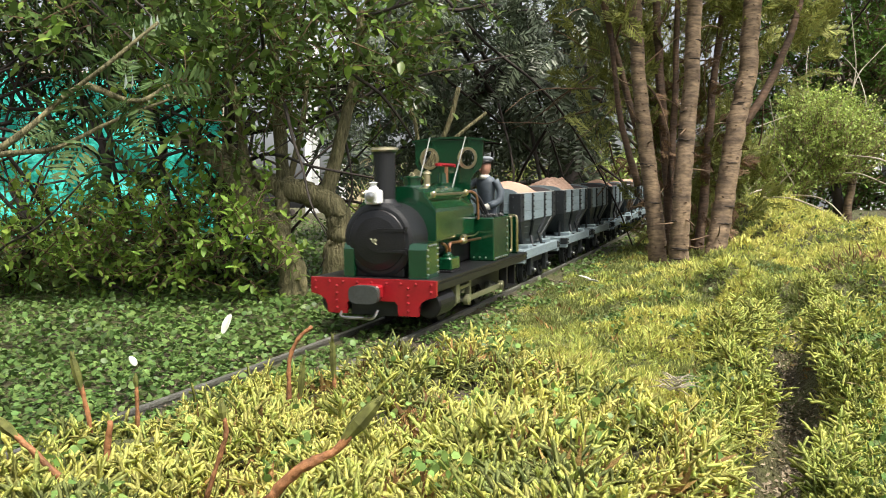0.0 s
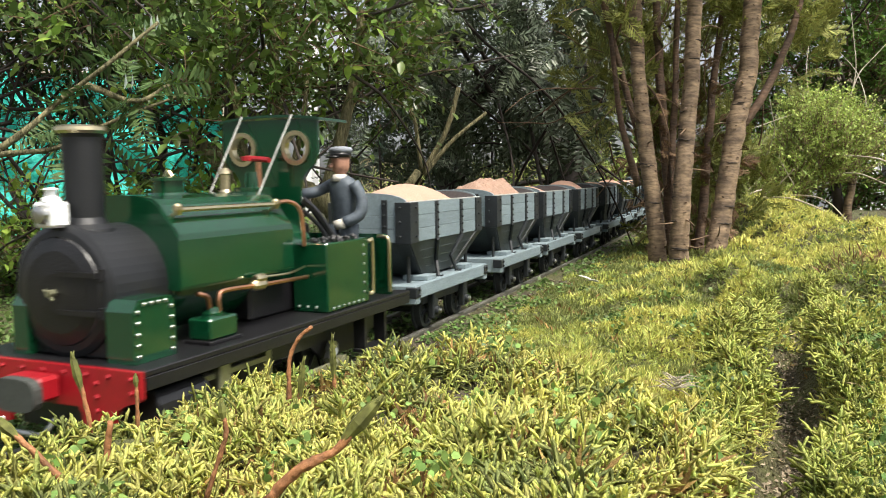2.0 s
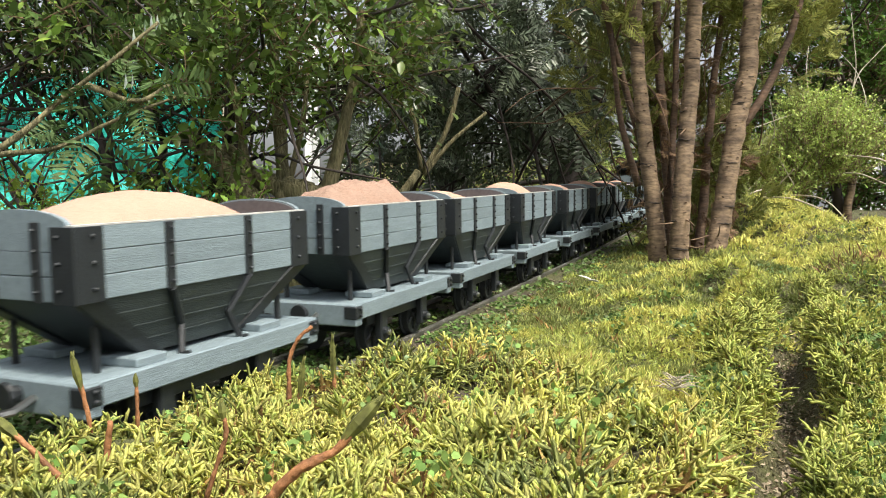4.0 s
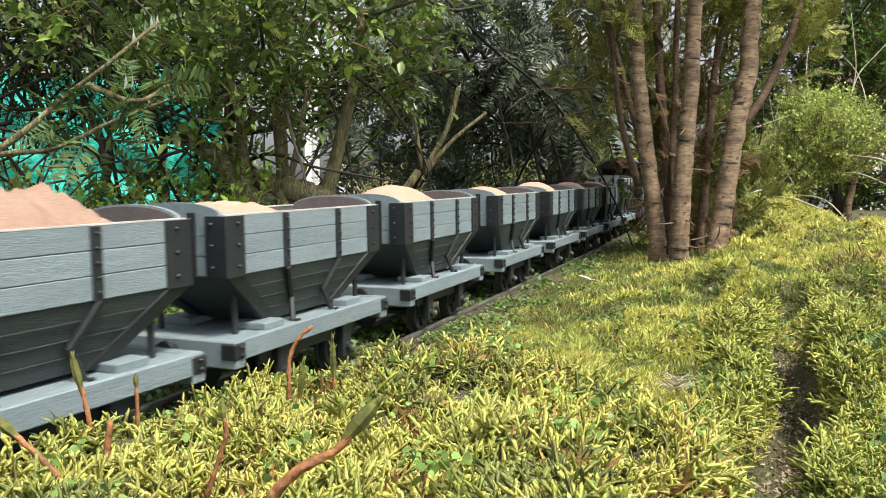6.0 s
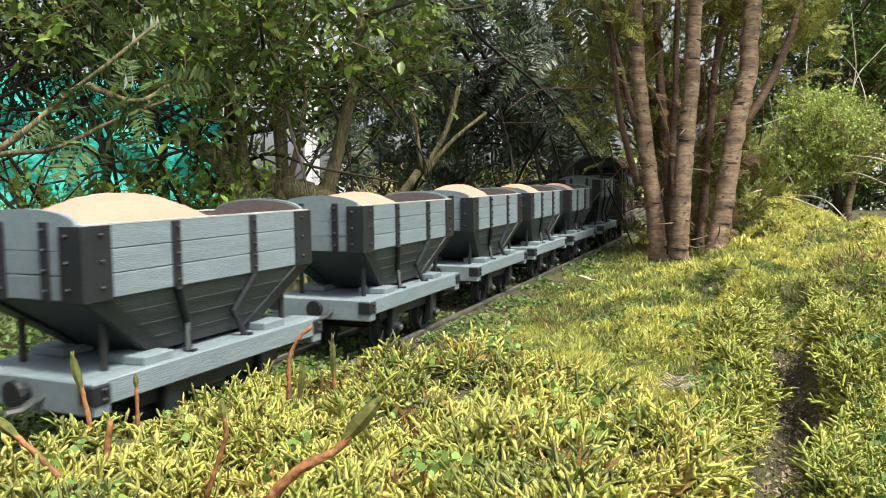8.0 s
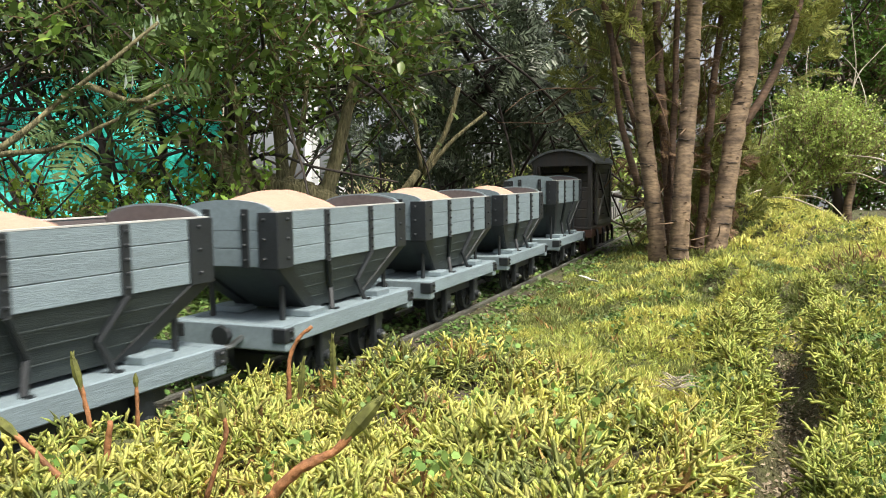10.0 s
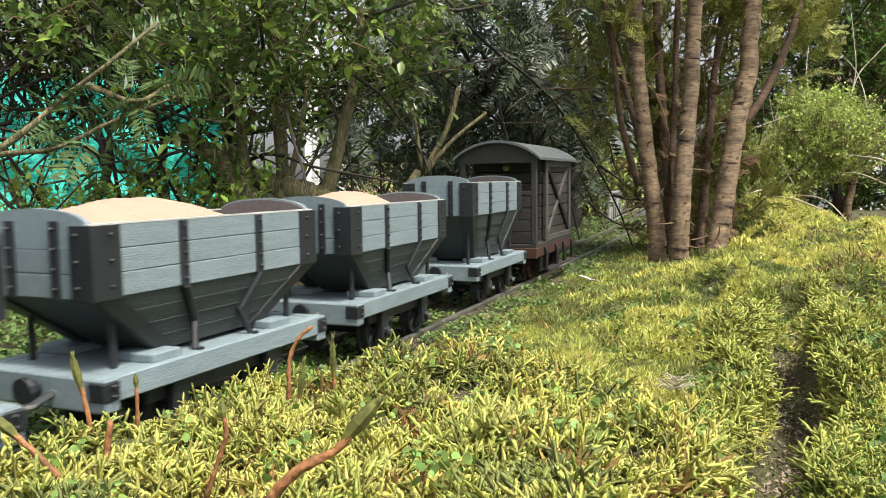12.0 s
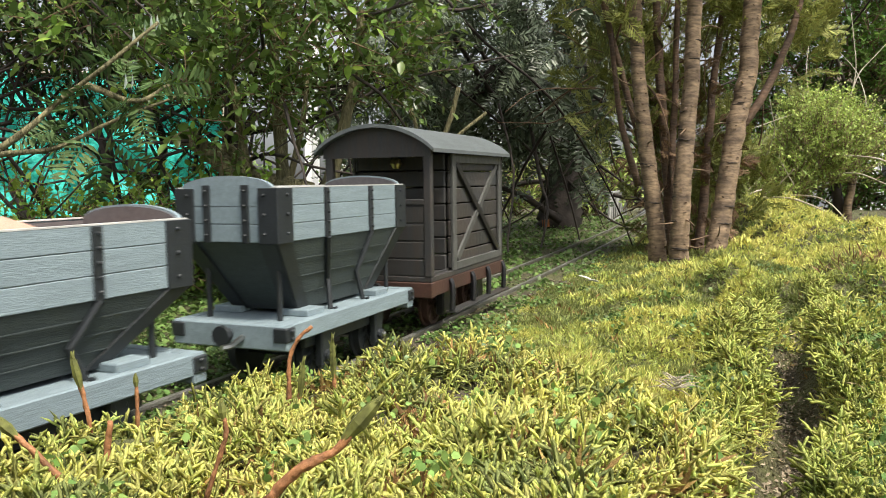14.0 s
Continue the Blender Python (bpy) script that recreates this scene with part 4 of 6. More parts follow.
# ---------------------------------------------------------------- brake van
def brake_van():
    w = thing("brake_van", "weathered dark model brake van with veranda and curved roof", "van")
    A, B, Z0, Z1 = 1.08, 0.545, 0.55, 1.70
    part("floor", one_box(-B, B, -A, A, 0.50, Z0, bev=0.006), VANBODY, w)
    for sx in (-1, 1):
        part("solebar", one_box(*sorted((sx * B, sx * (B - 0.08))), -A, A, 0.36, 0.499, bev=0.008), VANRED, w)
        for y in (-1.05, 1.05):
            x = sx * (B - 0.035)
            part("corner_post", one_box(x - 0.035, x + 0.04, y - 0.035, y + 0.035, Z0, Z1, bev=0.008), VANBODY, w)
        # planked side with door
        for k in range(7):
            z0 = Z0 + 0.02 + k * 0.16
            part("side_plank", one_box(*sorted((sx * (B - 0.06), sx * (B - 0.025))), -0.52, A - 0.03, z0 + 0.004, z0 + 0.152, bev=0.008), VANBODY, w)
        o = sx * (B - 0.022)
        x0, x1 = sorted((o, o + sx * 0.03))
        for a in ((-0.52, -0.42, Z0, Z1), (0.95, 1.03, Z0, Z1)):
            part("door_stile", one_box(x0, x1, a[0], a[1], a[2], a[3], bev=0.005), VANLIGHT, w)
        part("door_rail", one_box(x0, x1, -0.419, 0.949, Z0, Z0 + 0.08, bev=0.005), VANLIGHT, w)
        part("door_rail", one_box(x0, x1, -0.419, 0.949, Z1 - 0.09, Z1, bev=0.005), VANLIGHT, w)
        for p, q in (((-0.40, Z1 - 0.09), (0.93, Z0 + 0.10)), ((-0.38, Z0 + 0.10), (0.90, Z1 - 0.1))):
            d = Vector((q[0] - p[0], q[1] - p[1])).normalized() * 0.035
            n_ = Vector((-d.y, d.x))
            bm = prism(bmesh.new(), [(p[0] + n_.x, p[1] + n_.y), (q[0] + n_.x, q[1] + n_.y), (q[0] - n_.x, q[1] - n_.y), (p[0] - n_.x, p[1] - n_.y)], 'x', *sorted((o, o + sx * (0.028 if p[1] > 1 else 0.024))))
            part("cross_brace", bm, VANLIGHT if p[1] < 1 else BLACK, w)
        for y in (-0.62, 0.0, 0.5, 1.05):
            bm = tube(bmesh.new(), spline([(sx * (B + 0.004), y, 0.48), (sx * (B + 0.03), y, 0.40), (sx * (B + 0.03), y - 0.02, 0.18)], 3), 0.03, 6)
            part("hanger", bm, BLACK, w)
        part("footboard", one_box(*sorted((sx * (B - 0.03), sx * (B + 0.08))), -0.66, 1.1, 0.15, 0.175, bev=0.005), VANBODY, w)
        for y in (-0.5, 0.5):
            bm = one_box(*sorted((sx * 0.38, sx * 0.47)), y - 0.1, y + 0.1, 0.11, 0.40, bev=0.015)
            part("axle_guard", bm, BLACK, w)
        # veranda side sheet
        part("veranda_sheet", one_box(*sorted((sx * (B - 0.07), sx * (B - 0.05))), -A + 0.06, -0.52, Z0, Z0 + 0.02, bev=0.0), VANBODY, w)
    # ends
    for y, full in ((-A + 0.02, False), (-0.53, True), (A - 0.02, True)):
        n_ = 7 if full else 4
        for k in range(n_):
            z0 = Z0 + k * 0.165
            part("end_plank", one_box(-B + 0.07, B - 0.07, y - 0.018, y + 0.018, z0 + 0.004, z0 + 0.158, bev=0.008), VANBODY, w)
    part("end_rail", one_box(-B + 0.06, B - 0.06, -A - 0.005, -A + 0.05, Z0 + 0.665, Z0 + 0.72, bev=0.008), VANBODY, w)
    bulge = [(x, Z1 - 0.03 + 0.27 * (1 - (x / 0.62) ** 2) ** 0.8) for x in np.linspace(-0.56, 0.56, 17)]
    for y in (-A - 0.01, A - 0.03):
        part("roof_end", prism(bmesh.new(), [(-0.56, Z1 - 0.04), (0.56, Z1 - 0.04)] + bulge[::-1], 'y', y, y + 0.04), VANBODY, w)
    outer = [(x, Z1 - 0.02 + 0.29 * (1 - (x / 0.66) ** 2) ** 0.8) for x in np.linspace(-0.62, 0.62, 21)]
    part("roof", prism(bmesh.new(), outer + [(a, b - 0.035) for a, b in outer[::-1]], 'y', -A - 0.09, A + 0.09), VANROOF, w, "curved dark grey roof with a worn edge")
    bm = lathe([(0, 0.03), (0.05, 0.06), (0.09, 0.05), (0.11, 0.02)], at(-0.02, -0.60, 1.56), 12)
    part("lamp", bm, BRASS, w, "small brass lamp")
    for y in (-A, A):
        y0, y1 = sorted((y, y - math.copysign(0.06, y)))
        part("headstock", one_box(-B - 0.01, B + 0.01, y0 - 0.004, y1 + 0.004, 0.35, 0.498, bev=0.01), VANRED, w)
        part("buffer", lathe([(0, 0.05), (0.05, 0.05), (0.06, 0.08), (0.085, 0.07)], at(0, y, 0.41, BACK if y > 0 else Matrix.Rotation(radians(90), 4, 'X')), 12), BLACK, w)
    wheelset(w, -0.5, 0.19, VANRED)
    wheelset(w, 0.5, 0.19, VANRED)
    return w


LOCO = locomotive()
DRIVER = driver_figure()
VAN = brake_van()
WAGONS, HEAPS = [], []
first = hopper_wagon(1.2476, 0.8745, 0.45, 0.29)
last = hopper_wagon(1.41, 1.04, 0.55, 0.27)
tagged(last, "taller empty grey planked hopper wagon with black iron straps")
for k in range(9):
    WAGONS.append(first if k == 0 else last if k == 8 else copy_thing(first, Matrix.Identity(4)))
SMOOTH, LUMPY, LOW = "smooth heap of dry peach sand filling a wagon", "lumpy heap of damp pinkish sand filling a wagon", "low load of dry peach sand in a wagon"
for k, (peak, shift, half, rough, label) in enumerate([(0.16, -0.15, 0.95, 0.1, SMOOTH), (0.19, -0.1, 1.0, 1.0, LUMPY), (0.07, -0.5, 0.75, 0.3, LOW), (0.15, -0.35, 0.75, 0.1, SMOOTH),
                                                       (0.10, -0.35, 0.75, 0.2, LOW), (0.14, -0.4, 0.8, 0.1, SMOOTH), (0.12, -0.3, 0.85, 0.1, SMOOTH), (0.11, -0.3, 0.75, 0.1, SMOOTH)]):
    HEAPS.append(sand_heap(1.2476, peak, shift, half, rough, 20 + k, label))

# train travel in units, every half second
TRAVEL = [0.0, -0.855, -1.745, -2.65, -3.57, -4.48, -5.39, -6.31, -7.24, -8.18, -9.12, -10.04, -10.95, -11.85, -12.73,
          -13.59, -14.45, -15.34, -16.27, -17.23, -18.21, -19.20, -20.19, -21.16, -22.11, -23.05, -23.98, -24.92, -25.84]
CLOCK = [0.5 * i for i in range(29)]
LOCO_AT, WAGON_AT, PITCH, VAN_AT = -1.355, 3.095, 2.506, 25.68
SLACK = [0.04, 0.08, -0.18, -0.22, 0.0, 0.08, -0.02, -0.06, 0.20]      # slack in the couplings


def travel(t):
    return float(np.interp(t, CLOCK, TRAVEL))


def roll_wheels(thing_ob):
    for o in thing_ob.children:
        if o.name.split(".")[0] == "wheelset":
            r, p = o["radius"], o.matrix_basis.translation.copy()
            walk(o, [(i / 10, Matrix.Translation(p) @ pose(0, 0, 0, rx=-math.degrees(travel(i / 10) / r))) for i in range(141)])
        if o.name.split(".")[0] == "coupling_rod":
            rows = []
            for i in range(141):
                a = -travel(i / 10) / 0.215 + radians(o["phase"])
                rows.append((i / 10, pose(0, (0.9 + 0.10 * math.cos(a)) * U, (0.215 + 0.10 * math.sin(a)) * U)))
            walk(o, rows)


def motions():
    """The train runs down the line past the camera."""
    walk(LOCO, [(t, line_pose(travel(t) + LOCO_AT + 1.4) @ Matrix.Translation((0, -1.4 * U, 0))) for t in CLOCK])
    seat = Matrix.Translation((0.24 * U, 2.62 * U, 0.60 * U)) @ pose(0, 0, 0, 0, 0, -22)
    walk(DRIVER, [(t, line_pose(travel(t) + LOCO_AT + 1.4) @ Matrix.Translation((0, -1.4 * U, 0)) @ seat) for t in CLOCK])
    for k, w in enumerate(WAGONS):
        rows = [(t, line_pose(travel(t) + WAGON_AT + k * PITCH + SLACK[k])) for t in CLOCK]
        walk(w, rows)
        if k < len(HEAPS):
            walk(HEAPS[k], rows)
    walk(VAN, [(t, line_pose(travel(t) + VAN_AT)) for t in CLOCK])
    for w in [LOCO, VAN] + WAGONS:
        roll_wheels(w)


# ---------------------------------------------------------------- plants: templates
def rhomb_fan(items):
    """Flat needles: (base, tip, half width) as folded four-cornered blades."""
    v, f = [], []
    for b, t, w in items:
        b, t = np.array(b, float), np.array(t, float)
        d = t - b
        side = np.cross(d, (0, 1, 0))
        side = side / (np.linalg.norm(side) + 1e-9) * w
        m = b + d * 0.45
        k = len(v)
        v += [b, m + side + (0, w * 0.5, 0), t, m - side + (0, w * 0.5, 0)]
        f += [(k, k + 1, k + 2), (k, k + 2, k + 3)]
    return np.array(v), np.array(f)


LEAF_V = np.array([(0, 0, 0), (0.24, 0.06, 0.32), (-0.24, 0.06, 0.32), (0, 0, 0.5), (0.19, 0.05, 0.72), (-0.19, 0.05, 0.72), (0, -0.03, 1.0)])
LEAF_F = np.array([(0, 1, 3), (0, 3, 2), (1, 4, 3), (2, 3, 5), (3, 4, 6), (3, 6, 5)])
ROUND_V = np.array([(0, 0, 0), (0.5, 0.08, 0.25), (0.55, 0.1, 0.7), (0, 0.03, 1.0), (-0.55, 0.1, 0.7), (-0.5, 0.08, 0.25)])
ROUND_F = np.array([(0, 1, 2), (0, 2, 3), (0, 3, 4), (0, 4, 5)])


def yew_template(n=11, length=0.2, seed=0):
    r = np.random.RandomState(seed)
    it = [((0, 0, 0), (0.02, 0.02, 1.0), 0.012)]
    for i in range(n):
        z = 0.08 + 0.9 * i / n
        for sx in (-1, 1):
            L = length * r.uniform(0.8, 1.15) * (1.1 - 0.4 * i / n)
            it.append(((0, 0, z), (sx * L * 0.9, r.uniform(-0.04, 0.06), z + L * r.uniform(0.3, 0.6)), length * 0.12))
    return rhomb_fan(it)


def cypress_template(seed=0):
    r = np.random.RandomState(seed)
    it = [((0, 0, 0), (0.0, 0.06, 1.0), 0.014)]
    for i in range(9):
        z = 0.1 + 0.085 * i
        for sx in (-1, 1):
            L = (0.42 - 0.035 * i) * r.uniform(0.75, 1.2)
            tip = np.array((sx * L * 0.75, r.uniform(-0.06, 0.1), z + L * 0.75))
            it.append(((0, 0, z), tip, 0.03))
            for q in (0.45, 0.72):
                b = np.array((0, 0, z)) * (1 - q) + tip * q
                it.append((b, b + np.array((sx * 0.09, r.uniform(-.03, .05), 0.02)), 0.022))
                it.append((b, b + np.array((sx * 0.01, r.uniform(-.03, .05), 0.1)), 0.022))
    return rhomb_fan(it)


def moss_template(seed, branches=6, bend=0.55):
    """A feathery moss frond about 1 long: a bowed tapering stem with side shoots in two ranks."""
    r = np.random.RandomState(seed)
    v, f = [], []

    def shoot(p, d, droop, L, w, steps):
        d = np.array(d, float) / np.linalg.norm(d)
        a = np.cross(d, (0.3, 0.9, 0.1))
        a /= np.linalg.norm(a)
        b = np.cross(d, a)
        k0 = len(v)
        for i, (q, ww) in enumerate(steps):
            c = p + d * L * q + droop * L * q * q
            for j in range(3):
                ang = j * 2.094 + i * 0.6
                v.append(c + (a * math.cos(ang) + b * math.sin(ang)) * w * ww)
        v.append(p + d * L + droop * L)
        for i in range(len(steps) - 1):
            for j in range(3):
                q0, q1, q2, q3 = k0 + i * 3 + j, k0 + i * 3 + (j + 1) % 3, k0 + i * 3 + 3 + (j + 1) % 3, k0 + i * 3 + 3 + j
                f.extend([(q0, q1, q2), (q0, q2, q3)])
        e = k0 + 3 * len(steps)
        for j in range(3):
            f.append((e - 3 + j, e - 3 + (j + 1) % 3, e))
        return lambda q: p + d * L * q + droop * L * q * q
    away = r.uniform(0, 6.28)
    out = np.array((math.cos(away), math.sin(away), 0))
    main = shoot(np.zeros(3), out * 0.15 + np.array((0, 0, 1)), out * bend * r.uniform(0.5, 1.2) - np.array((0, 0, 0.25 * bend)), 1.0, 0.082, ((0, 0.6), (0.45, 1.0), (0.9, 0.78)))
    flat = np.array((-out[1], out[0], 0))
    for i in range(branches):
        q = 0.16 + 0.76 * i / max(1, branches)
        side = flat * (1 if i % 2 else -1) + out * r.uniform(-0.3, 0.5) + np.array((0, 0, r.uniform(0.5, 1.0)))
        shoot(main(q), side, out * 0.2 + r.uniform(-0.2, 0.2, 3), r.uniform(0.3, 0.55) * (1.15 - 0.6 * q), 0.066, ((0, 0.7), (0.78, 0.9)))
    return np.array(v), np.array(f)


def tuft_template(seed, blades=6):
    """A low tangled tuft of fine curling shoots, about 1 across."""
    r = np.random.RandomState(seed)
    it = []
    for i in range(blades):
        a, tilt, L = r.uniform(0, 6.28), r.uniform(0.15, 1.35), r.uniform(0.45, 1.0)
        d = np.array((math.cos(a) * math.sin(tilt), math.sin(a) * math.sin(tilt), math.cos(tilt))) * L
        b = np.array((r.uniform(-.3, .3), r.uniform(-.3, .3), 0.0))
        it.append((b, b + d, 0.085))
    return rhomb_fan(it)


def polar(n, d0, d1, b0, b1, rng):
    """Plan points spread evenly by bearing and by the logarithm of distance."""
    d = d0 * (d1 / d0) ** rng.uniform(0, 1, n)
    a = np.radians(rng.uniform(b0, b1, n))
    return d * np.sin(a), d * np.cos(a)


def standing(n, lean, rng, flow=None):
    d = rng.normal(0, lean, (n, 3))
    if flow is not None:
        d[:, :2] += flow
    d[:, 2] = 1
    return frames_of(d, rng.uniform(0, 6.28, n))


def grow(name, templates, x, y, size, lean, mat, label, category, rng, lift=0.0):
    z = ground_z(x, y) + lift
    pick = rng.randint(0, len(templates), len(x))
    vs, fs, base = [], [], 0
    for k, (tv, tf_) in enumerate(templates):
        m = pick == k
        n = int(m.sum())
        if not n:
            continue
        flow = np.stack([bumps(x[m], y[m], 0.06, 211), bumps(x[m], y[m], 0.06, 212)], 1) * 1.5
        t = standing(n, lean, rng, flow)
        v = np.einsum('nij,kj->nki', t, tv) * size[m][:, None, None] + np.stack([x[m], y[m], z[m]], 1)[:, None, :]
        f = tf_[None] + (np.arange(n) * len(tv))[:, None, None] + base
        vs.append(v.reshape(-1, 3))
        fs.append(f.reshape(-1, 3))
        base += n * len(tv)
    ob = raw_mesh(name, np.concatenate(vs), np.concatenate(fs), mat)
    return tagged(ob, label, category, kind="stuff")


def build_moss():
    rng = np.random.RandomState(11)
    rich = [moss_template(i, 5, 0.95) for i in range(11)]
    slim = [tuft_template(20 + i) for i in range(8)]
    # cushion nearest to the camera
    x, y = polar(23000, 0.10, 0.42, -42, 34, rng)
    s, l = line_coords(x, y)
    thick = bumps(x, y, 0.035, 31) + 0.6 * bumps(x, y, 0.016, 32)
    ok = (l > 0.78 + 0.15 * bumps(x, y, 0.05, 31)) & (cushion_at(x, y, l) > 0.25) & (np.hypot(x, y) > 0.09) & (thick > -0.24)
    x, y, thick = x[ok], y[ok], thick[ok]
    tone = bumps(x, y, 0.06, 41) + rng.normal(0, 0.22, len(x))
    for m, mat, nm in ((tone < 0.12, MOSS, "bright yellow-green"), ((tone >= 0.12) & (tone < 0.42), MOSS_LIME, "fresh lime green"), (tone >= 0.42, MOSS_DARK, "deeper green")):
        xx, yy = x[m], y[m]
        size = rng.uniform(0.0048, 0.0088, len(xx)) * np.clip(0.95 + 0.6 * thick[m], 0.6, 1.35)
        grow("moss", rich, xx, yy, size, 0.6, mat, "cushion of " + nm + " feathery moss on the bank", "moss", rng)
    # bank between the line and the ditch
    x, y = polar(98000, 0.27, 1.7, -12, 40, rng)
    s, l = line_coords(x, y)
    hum = hummocks(x, y)
    gap = bumps(x, y, 0.03, 35) + 0.8 * bumps(x, y, 0.085, 36)
    ok = (l > 0.72 + 0.3 * bumps(x, y, 0.07, 33)) & (cushion_at(x, y, l) < 0.5) & (ditch_at(x, y) < 0.6) & (gap > -0.62)
    x, y, hum, l = x[ok], y[ok], hum[ok], l[ok]
    ridge = ramp(x - 0.30 * y, 0.07, 0.14) * ramp(y, 0.6, 0.75)
    pale = hum * 0.75 + 1.25 * bumps(x, y, 0.1, 43) + rng.normal(0, 0.16, len(x)) + 0.75 * ridge + 0.3 * (1 - ramp(y, 0.34, 0.5)) - 0.22 * ramp(y, 0.5, 0.7) - 0.35 * (1 - ramp(l, 0.7, 1.9))
    for m, mat, nm in ((pale > 0.14, MOSS, "pale yellow-green"), ((pale <= 0.14) & (pale > -0.18), MOSS_LIME, "fresh green"), (pale <= -0.18, MOSS_DARK, "darker green")):
        xx, yy = x[m], y[m]
        size = rng.uniform(0.005, 0.0095, len(xx)) * (0.6 + 0.8 * yy) * (0.9 + 0.3 * hum[m]) * (0.6 + 0.4 * ramp(l[m], 0.7, 1.7))
        grow("moss", slim, xx, yy, size, 0.6, mat, nm + " moss over the lumpy bank beside the track", "moss", rng)
    # deep moss over the near mound beyond the ditch
    x, y = polar(5200, 0.27, 0.6, 22, 40, rng)
    ok = (ditch_at(x, y) < 0.3) & (x > ditch_line(y)[0]) & (bumps(x, y, 0.05, 37) > -0.25)
    x, y = x[ok], y[ok]
    grow("moss", rich, x, y, rng.uniform(0.005, 0.009, len(x)), 0.6, MOSS_LIME, "lime green moss over the mound beyond the ditch", "moss", rng)
    # shaggy fringe hanging over the ditch
    y = rng.uniform(0.24, 0.6, 1700)
    side = np.where(rng.uniform(0, 1, len(y)) < 0.5, -1.0, 1.0)
    cx, w = ditch_line(y)
    x = cx + side * (w * 1.02 + np.abs(rng.normal(0, 0.006, len(y))))
    grow("moss", rich, x, y, rng.uniform(0.007, 0.014, len(x)), 0.7, MOSS_LIME, "shaggy moss fringe hanging over the ditch", "moss", rng, 0.001)
    # old brown moss showing between the shoots
    x, y = polar(9000, 0.12, 1.3, -30, 38, rng)
    s, l = line_coords(x, y)
    ok = (l > 0.7) & (ditch_at(x, y) < 0.9) & (bumps(x, y, 0.05, 38) > 0.08)
    x, y = x[ok], y[ok]
    grow("moss", slim, x, y, rng.uniform(0.005, 0.010, len(x)), 1.1, MOSS_OLD, "old rusty brown moss shoots under the green", "moss", rng)
    # dry straws lying in the moss
    x, y = polar(2600, 0.3, 1.3, -20, 38, rng)
    s, l = line_coords(x, y)
    ok = (l > 0.8) & (ditch_at(x, y) < 0.9)
    x, y = x[ok], y[ok]
    straw = rhomb_fan([((0, 0, 0), (0.1, 0.05, 0.5), 0.03), ((0.1, 0.05, 0.5), (-0.02, 0.02, 1.0), 0.025)])
    z = ground_z(x, y) + 0.003
    d = rng.normal(0, 1, (len(x), 3))
    d[:, 2] = np.abs(d[:, 2]) * 0.35 + 0.05
    ob = scatter("straw", *straw, np.stack([x, y, z], 1), frames_of(d, rng.uniform(0, 6.28, len(x))), rng.uniform(0.003, 0.010, len(x)), DEADMOSS)
    tagged(ob, "scattered dry straw and needles lying on moss", "litter", kind="stuff")


